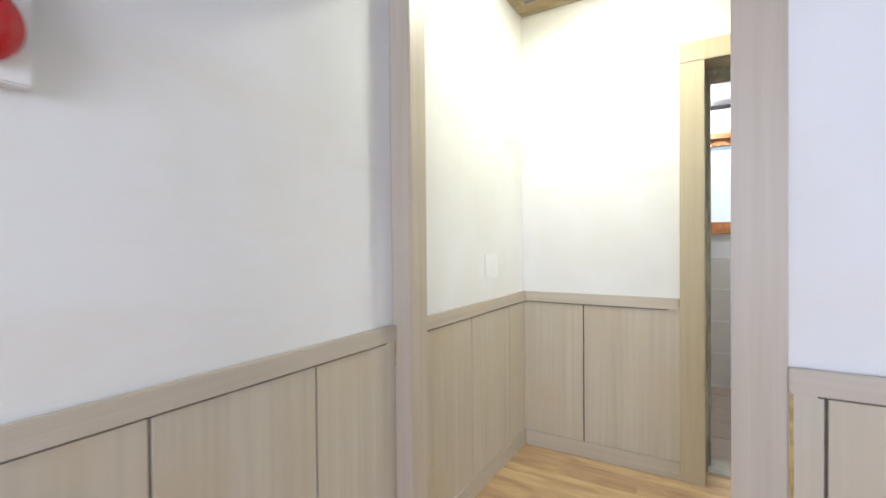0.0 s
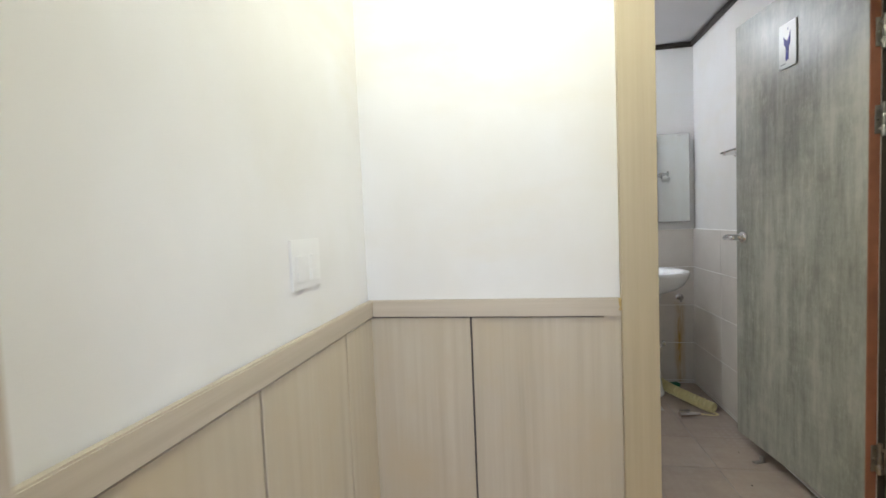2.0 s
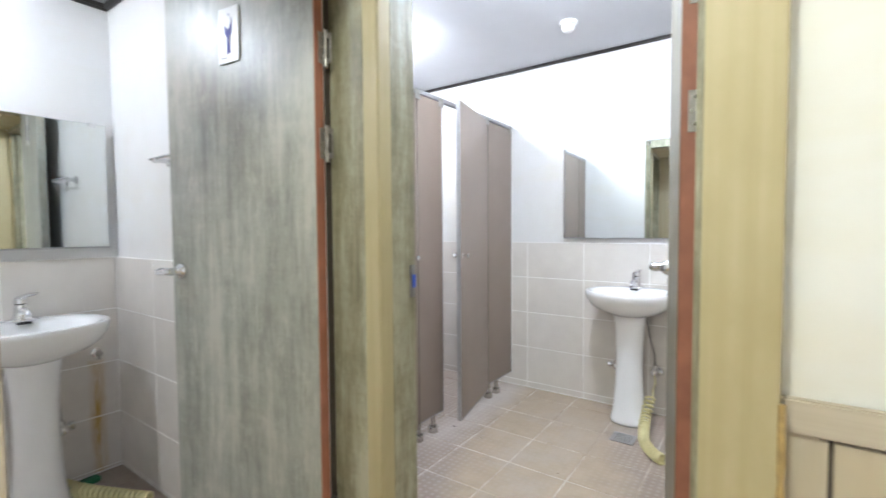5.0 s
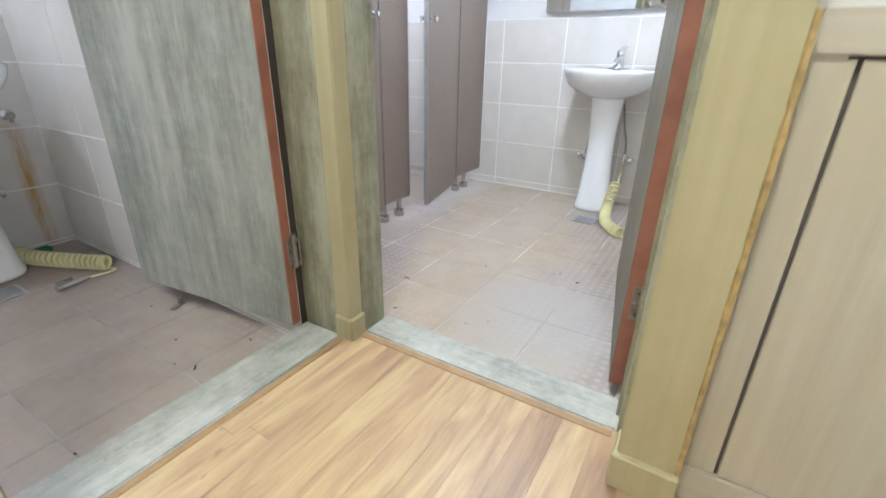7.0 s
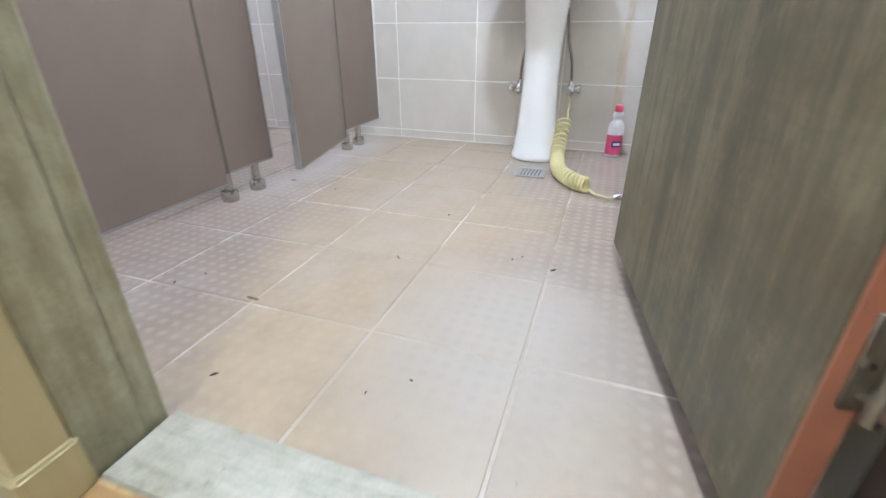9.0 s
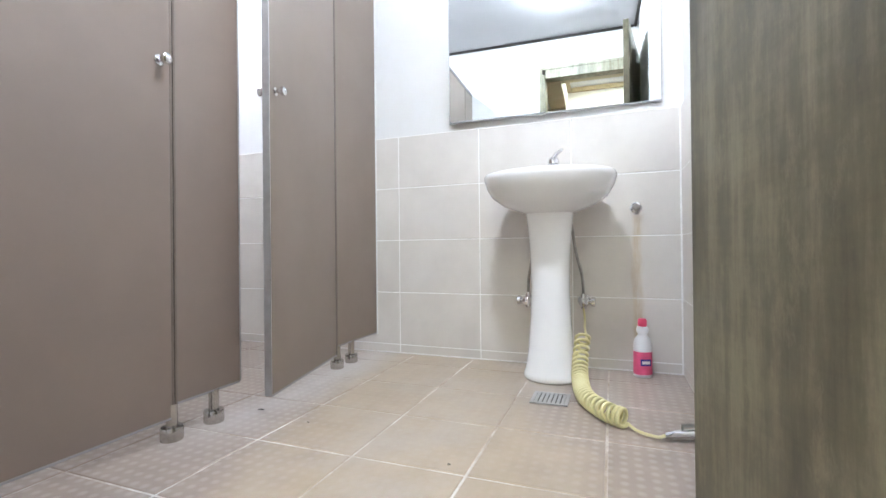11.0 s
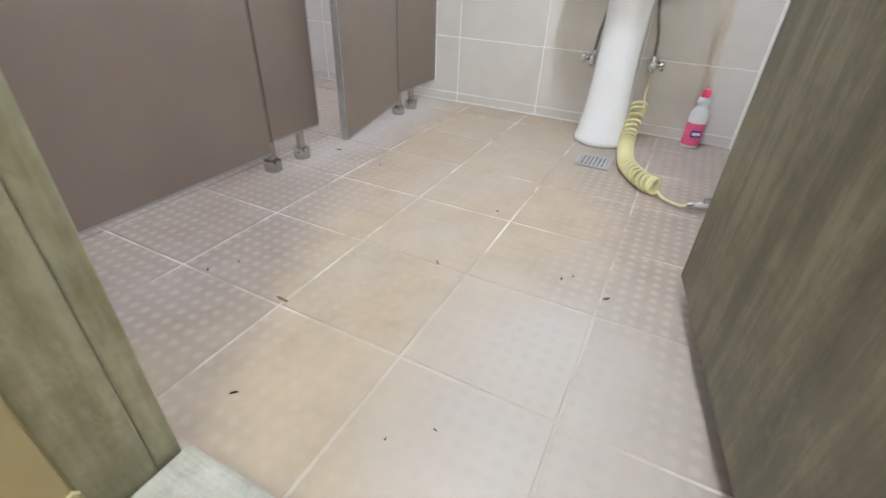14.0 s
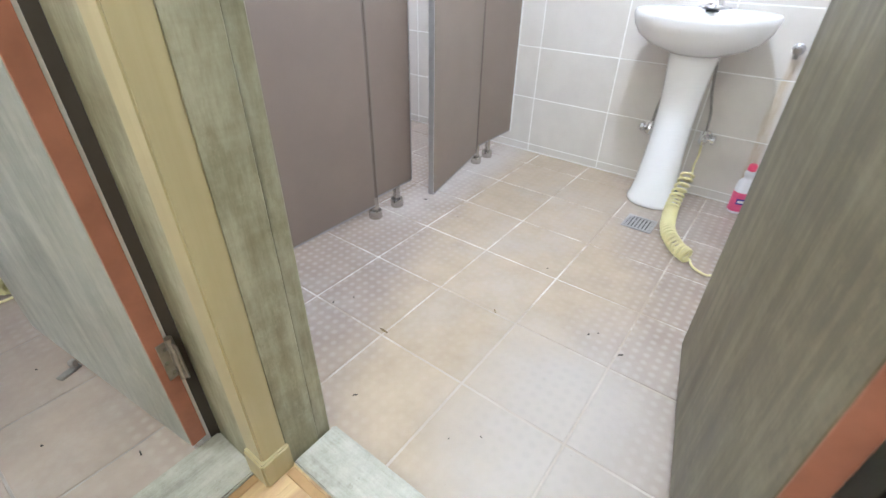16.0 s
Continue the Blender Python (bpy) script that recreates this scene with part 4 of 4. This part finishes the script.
def floor_drain(loc, rz):
    root = thing("floor_drain", loc, "square steel slotted drain grate set in the floor", "drain", rz=rz)
    part("frame", boxes((-0.062, -0.062, 0, 0.062, -0.050, 0.004), (-0.062, 0.050, 0, 0.062, 0.062, 0.004), (-0.062, -0.05, 0, -0.05, 0.05, 0.004), (0.05, -0.05, 0, 0.062, 0.05, 0.004)), aluminium, root)
    part("pit", boxes((-0.05, -0.05, 0.0, 0.05, 0.05, 0.0012)), black_rubber, root)
    for i in range(7):
        part("slat", boxes((-0.05, -0.0485 + i * 0.0145, 0.0012, 0.05, -0.0385 + i * 0.0145, 0.0036)), aluminium, root)
    return root


floor_drain((3.175, 2.955, 0.002), 0)
floor_drain((1.04, 4.56, 0.002), 0)


def stub_tap(loc, rz, label):
    """A short capped pipe on the wall; local -x into the room."""
    root = thing("stub_tap", loc, label, "tap", rz=rz)
    part("flange", lathe([(0.024, 0), (0.024, -0.004), (0.014, -0.010)], 18, axis="x"), chrome, root, "", True)
    part("pipe", lathe([(0.0105, -0.010), (0.0105, -0.026), (0.016, -0.028), (0.016, -0.042), (0.010, -0.046)], 8, axis="x"), steel, root)
    part("nut", lathe([(0.0085, -0.03), (0.0085, -0.006)], 8, (-0.034, 0, 0)), steel, root)
    return root


stub_tap((FAR, 2.657, 0.685), 0, "small capped chrome pipe with a rusty run below")
stub_tap((1.35, MEN_FAR, 0.60), 90, "small capped chrome pipe with a rusty run below")

bottle = thing("bleach_bottle", (3.575, 2.642, 0.0), "milky white bottle with pink cap and label, standing on the floor", "bottle", rz=20)
body = part("body", loft([oval(0, 0, a * 0.84, a * 0.95, z, 22) for a, z in ((0.029, 0), (0.0355, 0.005), (0.0365, 0.014), (0.036, 0.07), (0.0362, 0.128), (0.0335, 0.145), (0.026, 0.158), (0.0185, 0.167), (0.0178, 0.172), (0.023, 0.180), (0.0242, 0.190), (0.021, 0.199), (0.0175, 0.204))]),
            bottle_white, bottle, "milky white plastic body", True)
label_band = part("label", loft([oval(0, 0, a * 0.84 + 0.0007, a * 0.95 + 0.0007, z, 22) for a, z in ((0.0366, 0.014), (0.0362, 0.06), (0.0364, 0.104))], (False, False)), pink_label, body, "pink printed label", True)
part("print_bar", boxes((-0.0326, -0.019, 0.050, -0.0285, 0.021, 0.076), bevel=0.001), navy, label_band)
part("print_stripe", boxes((-0.0333, -0.015, 0.057, -0.0324, 0.016, 0.069), bevel=0.0003), white_plastic, label_band)
part("cap", lathe([(0.0162, 0.203), (0.0178, 0.206), (0.0168, 0.228), (0.013, 0.233)], 18), pink, bottle, "pink screw cap", True)

rail = thing("towel_rail", (MEN_EAST + 0.012, 4.33, 1.485), "short chrome towel rail on the white wall behind the door", "towel rail")
for y in (-0.10, 0.06):
    post = part("post", lathe([(0.024, 0), (0.024, -0.006), (0.012, -0.012), (0.010, -0.045), (0.013, -0.050), (0.013, -0.062), (0.006, -0.066)], 18, (0, y, 0), "x"), chrome, rail, "round chrome post", True)
part("bar", tube([(-0.056, -0.14 + 0.028 * i, 0.006) for i in range(10)], lambda f: 0.0075 if 0.04 < f < 0.96 else 0.0055, 12), chrome, rail, "", True)

brush = thing("floor_brush", (1.26, 4.90, 0.0), "green plastic scrap lying behind the hose", "brush", rz=10)
part("head", boxes((-0.06, -0.022, 0.0, 0.06, 0.022, 0.028), bevel=0.006, seg=2), green_plastic, brush)


# ---- small things in the hall ----
def light_switch(loc):
    root = thing("light_switch", loc, "white double light switch on the papered wall", "light switch")
    part("plate", boxes((0.0, -0.072, -0.058, 0.006, 0.072, 0.060), bevel=0.002, seg=2), white_plastic, root)
    for y in (-0.034, 0.034):
        s = part("rocker", boxes((0.006, y - 0.022, -0.040, 0.0078, y + 0.022, 0.022), bevel=0.0008), white_plastic, root)
        for z in (-0.027, 0.009):
            part("key", boxes((0.0078, y - 0.016, z - 0.014, 0.0098, y + 0.016, z + 0.012), bevel=0.0008), white_plastic, s)
    return root


light_switch((WEST, 2.700, 1.085))
alarm = thing("wall_alarm", (WEST, 0.887, 1.567), "white wall box with a round glossy red cover", "alarm")
part("box", boxes((0, -0.07, -0.118, 0.035, 0.068, 0.10), bevel=0.003, seg=2), white_plastic, alarm)
part("cover", lathe([(0.061, 0.035), (0.061, 0.045), (0.053, 0.062), (0.032, 0.072), (0.008, 0.075)], 30, (0, -0.004, -0.036), "x"), red_gloss, alarm, "glossy red round cover", True)


def sealant_bead(name, points, width):
    root = structure(name, tube(spline(points, 8), lambda f: width * (0.7 + 0.5 * abs(math.sin(17 * f + 3 * math.sin(9 * f)))), 6), sealant, "amber sealant smeared along a wood joint", "sealant")
    return root


sealant_bead("trim_sealant_casing", [(1.4045, 2.311, 0.13), (1.405, 2.310, 0.4), (1.4045, 2.309, 0.7), (1.405, 2.3105, 0.92)], 0.006)
sealant_bead("trim_sealant_divide", [(0.8785, JAMB_Y0 + 0.0005, 0.14), (0.8785, JAMB_Y0, 0.5), (0.8785, JAMB_Y0 + 0.0005, 0.91)], 0.0045)
sealant_bead("trim_sealant_north", [(0.583, NORTH - 0.018, 0.885), (0.584, NORTH - 0.018, 0.905), (0.583, NORTH - 0.018, 0.922)], 0.005)
sealant_bead("trim_sealant_frame", [(1.5675, 2.4215, 0.1), (1.5678, 2.4215, 0.7), (1.5675, 2.4215, 1.4), (1.5678, 2.4215, 2.0)], 0.003)
sealant_bead("trim_sealant_room", [(WEST + 0.012, JAMB_Y0 - 0.003, 0.78), (WEST + 0.015, JAMB_Y0 - 0.003, 0.85), (WEST + 0.017, JAMB_Y0 - 0.003, 0.918)], 0.004)


# ---- lamps ----
def ceiling_lamp(loc, glow, radius, depth, label):
    root = thing("ceiling_lamp", loc, label, "ceiling lamp")
    part("base", lathe([(radius * 1.05, 0), (radius * 1.1, -0.022), (radius * 1.02, -0.040), (radius * 0.6, -0.042)], 24), white_plastic, root, "", True)
    part("diffuser", lathe([(radius * 0.9, -0.038)] + [(radius * w, -0.040 - depth * h) for w, h in ((1.0, 0.1), (0.98, 0.45), (0.86, 0.72), (0.5, 0.94), (0.1, 1.0))], 28), glow, root, "lit white flat dome", True)
    return root


ceiling_lamp((0.36, 2.59, HALL_CEIL), hall_glow, 0.092, 0.012, "lit round white lamp on the hall ceiling")
ceiling_lamp((2.42, 3.05, WOM_CEIL), wom_glow, 0.075, 0.050, "lit small white dome lamp on the washroom ceiling")
ceiling_lamp((2.64, 4.32, WOM_CEIL), stall_glow, 0.075, 0.065, "lit small white dome lamp above the cubicles")
ceiling_lamp((0.60, 4.62, MEN_CEIL), men_glow, 0.075, 0.065, "lit small white dome lamp on the washroom ceiling")

detector = thing("smoke_detector", (3.12, 3.265, WOM_CEIL), "small white round detector on the washroom ceiling", "detector")
part("base", lathe([(0.05, 0), (0.05, -0.012), (0.044, -0.018)], 24), white_plastic, detector, "", True)
part("cap", lathe([(0.036, -0.018), (0.036, -0.040), (0.026, -0.052), (0.008, -0.056)], 24), white_plastic, detector, "", True)

# ---- crumbs and dry leaves on the floors ----
rng = random.Random(4)


def scrap(x, y, size, material, label, z=0.0015):
    bm = bmesh.new()
    k, rot = 7, rng.uniform(0, 6.28)
    rings = []
    for h in (0, 0.0025):
        ring = []
        for i in range(k):
            a = 2 * math.pi * i / k
            r = 0.72 * size * (0.5 + 0.25 * math.sin(2 * a + rot)) * (1 if h == 0 else 0.7)
            ring.append((r * math.cos(a) * 1.5 * math.cos(rot) - r * math.sin(a) * 0.6 * math.sin(rot), r * math.cos(a) * 1.5 * math.sin(rot) + r * math.sin(a) * 0.6 * math.cos(rot), h))
        rings.append(ring)
    ob = link("floor_scrap", loft(rings, bm=bm), material, loc=(x, y, z))
    return tagged(ob, label, "scrap", "scraps on the floor")


scrap(2.0, 3.376, 0.024, dry_leaf, "dry brown leaf scrap on the tiled floor")
scrap(2.291, 3.153, 0.014, dry_leaf, "dry brown leaf scrap on the tiled floor")
for x, y, s in ((2.353, 2.759, 0.014), (2.054, 3.565, 0.009), (1.995, 3.60, 0.010), (1.777, 3.269, 0.011), (2.378, 2.867, 0.010), (2.40, 2.845, 0.007), (2.616, 3.123, 0.010),
                (1.877, 2.938, 0.005), (1.826, 2.998, 0.005), (2.766, 3.829, 0.016), (2.725, 3.614, 0.008)):
    scrap(x, y, s, dark_crumb, "dark crumb on the tiled floor")
for x, y, s in ((1.18, 3.555, 0.022), (1.36, 3.54, 0.012), (1.157, 3.62, 0.007), (1.229, 3.739, 0.009), (1.30, 4.021, 0.008), (0.85, 3.488, 0.009)):
    scrap(x, y, s, dark_crumb, "dark crumb on the tiled floor")

# ---- tiles and planks, laid last ----
ROWS_Z = [0.004, 0.045, 0.307, 0.569, 0.831, TILE_TOP]


def tiled(wall_ob, span, origin, u, us, material):
    part("grout_bed", boxes(span), grout, wall_ob)
    lay("tile", wall_ob, origin, u, (0, 0, 1), us, ROWS_Z, material, gap=0.0045)


tiled(wall_far, (FAR - 0.0005, SOUTH - 0.012, 0, FAR + 0.012, WOM_BACK, TILE_TOP), (FAR + 0.006, 0, 0), (0, -1, 0),
      sorted(-y for y in joints(3.335, 0.42, SOUTH - 0.005, WOM_BACK)), tile_women)
tiled(wall_south, (1.905, SOUTH - 0.012, 0, FAR - 0.0005, SOUTH - 0.0005, TILE_TOP), (0, SOUTH - 0.007, 0), (-1, 0, 0),
      sorted(-x for x in joints(3.24, 0.42, 1.905, FAR - 0.004)), tile_women)
part("corner_grout", boxes((FAR - 0.008, SOUTH - 0.004, 0.002, FAR - 0.001, SOUTH + 0.007, TILE_TOP - 0.002)), grout, wall_south)
tiled(wall_back, (1.64, WOM_BACK - 0.0135, 0, FAR - 0.001, WOM_BACK, TILE_TOP), (0, WOM_BACK - 0.007, 0), (1, 0, 0),
      joints(3.24, 0.42, 1.64, FAR), tile_women)
part("grout_bed", boxes((MEN_EAST - 0.0012, 3.423, 0, MEN_EAST + 0.012, MEN_FAR + 0.005, TILE_TOP - 0.025)), grout, wall_core)
lay("tile", wall_core, (MEN_EAST + 0.0055, 0, -0.025), (0, -1, 0), (0, 0, 1), sorted(-y for y in joints(4.56, 0.42, 3.423, MEN_FAR)), [0.03] + ROWS_Z[1:], tile_men, gap=0.0045)
part("grout_bed", boxes((MEN_WEST, MEN_FAR - 0.0012, 0, MEN_EAST - 0.0013, MEN_FAR + 0.012, TILE_TOP - 0.025)), grout, wall_men_far)
lay("tile", wall_men_far, (0, MEN_FAR + 0.0055, -0.025), (1, 0, 0), (0, 0, 1), joints(1.02, 0.42, MEN_WEST, MEN_EAST), [0.03] + ROWS_Z[1:], tile_men, gap=0.0045)

lay("floor_tile", women_floor, (0, 0, -0.0075), (1, 0, 0), (0, 1, 0), joints(2.282, 0.298, 1.664, FAR), joints(3.07, 0.3, SOUTH - 0.06, WOM_BACK), floor_tile, gap=0.0062, uneven=0.0003)
lay("floor_tile", men_floor, (0, 0, -0.0075), (1, 0, 0), (0, 1, 0), joints(1.15, 0.3, MEN_WEST, MEN_EAST), joints(3.87, 0.3, 3.418, MEN_FAR), floor_tile, gap=0.0048, uneven=0.0003)


def strip_rows(lo, hi, pitch, end, short, long):
    """Rows of laminate strips between lo and hi, butt joints at random places."""
    edge = hi
    while edge - lo > 0.012:
        start = max(edge - pitch, lo)
        xs = [WEST, WEST + rng.uniform(0.12, long)]
        while xs[-1] + short < end:
            xs.append(xs[-1] + rng.uniform(short, long))
        xs[-1] = end
        lay("plank", hall_floor, (0, 0, HALL_Z - 0.008), (1, 0, 0), (0, 1, 0), xs, [start, edge], plank, gap=0.0004, chamfer=0.0004, uneven=0.0)
        edge = start


strip_rows(JAMB_Y0 + 0.05, 3.26, 0.078, 1.55, 0.34, 0.72)
strip_rows(-1.25, JAMB_Y0 + 0.05, 0.128, 2.7, 0.40, 0.85)
part("rear_boards", boxes((WEST, -2.47, HALL_Z - 0.008, 2.7, -1.2505, HALL_Z - 0.0005)), plank, hall_floor)
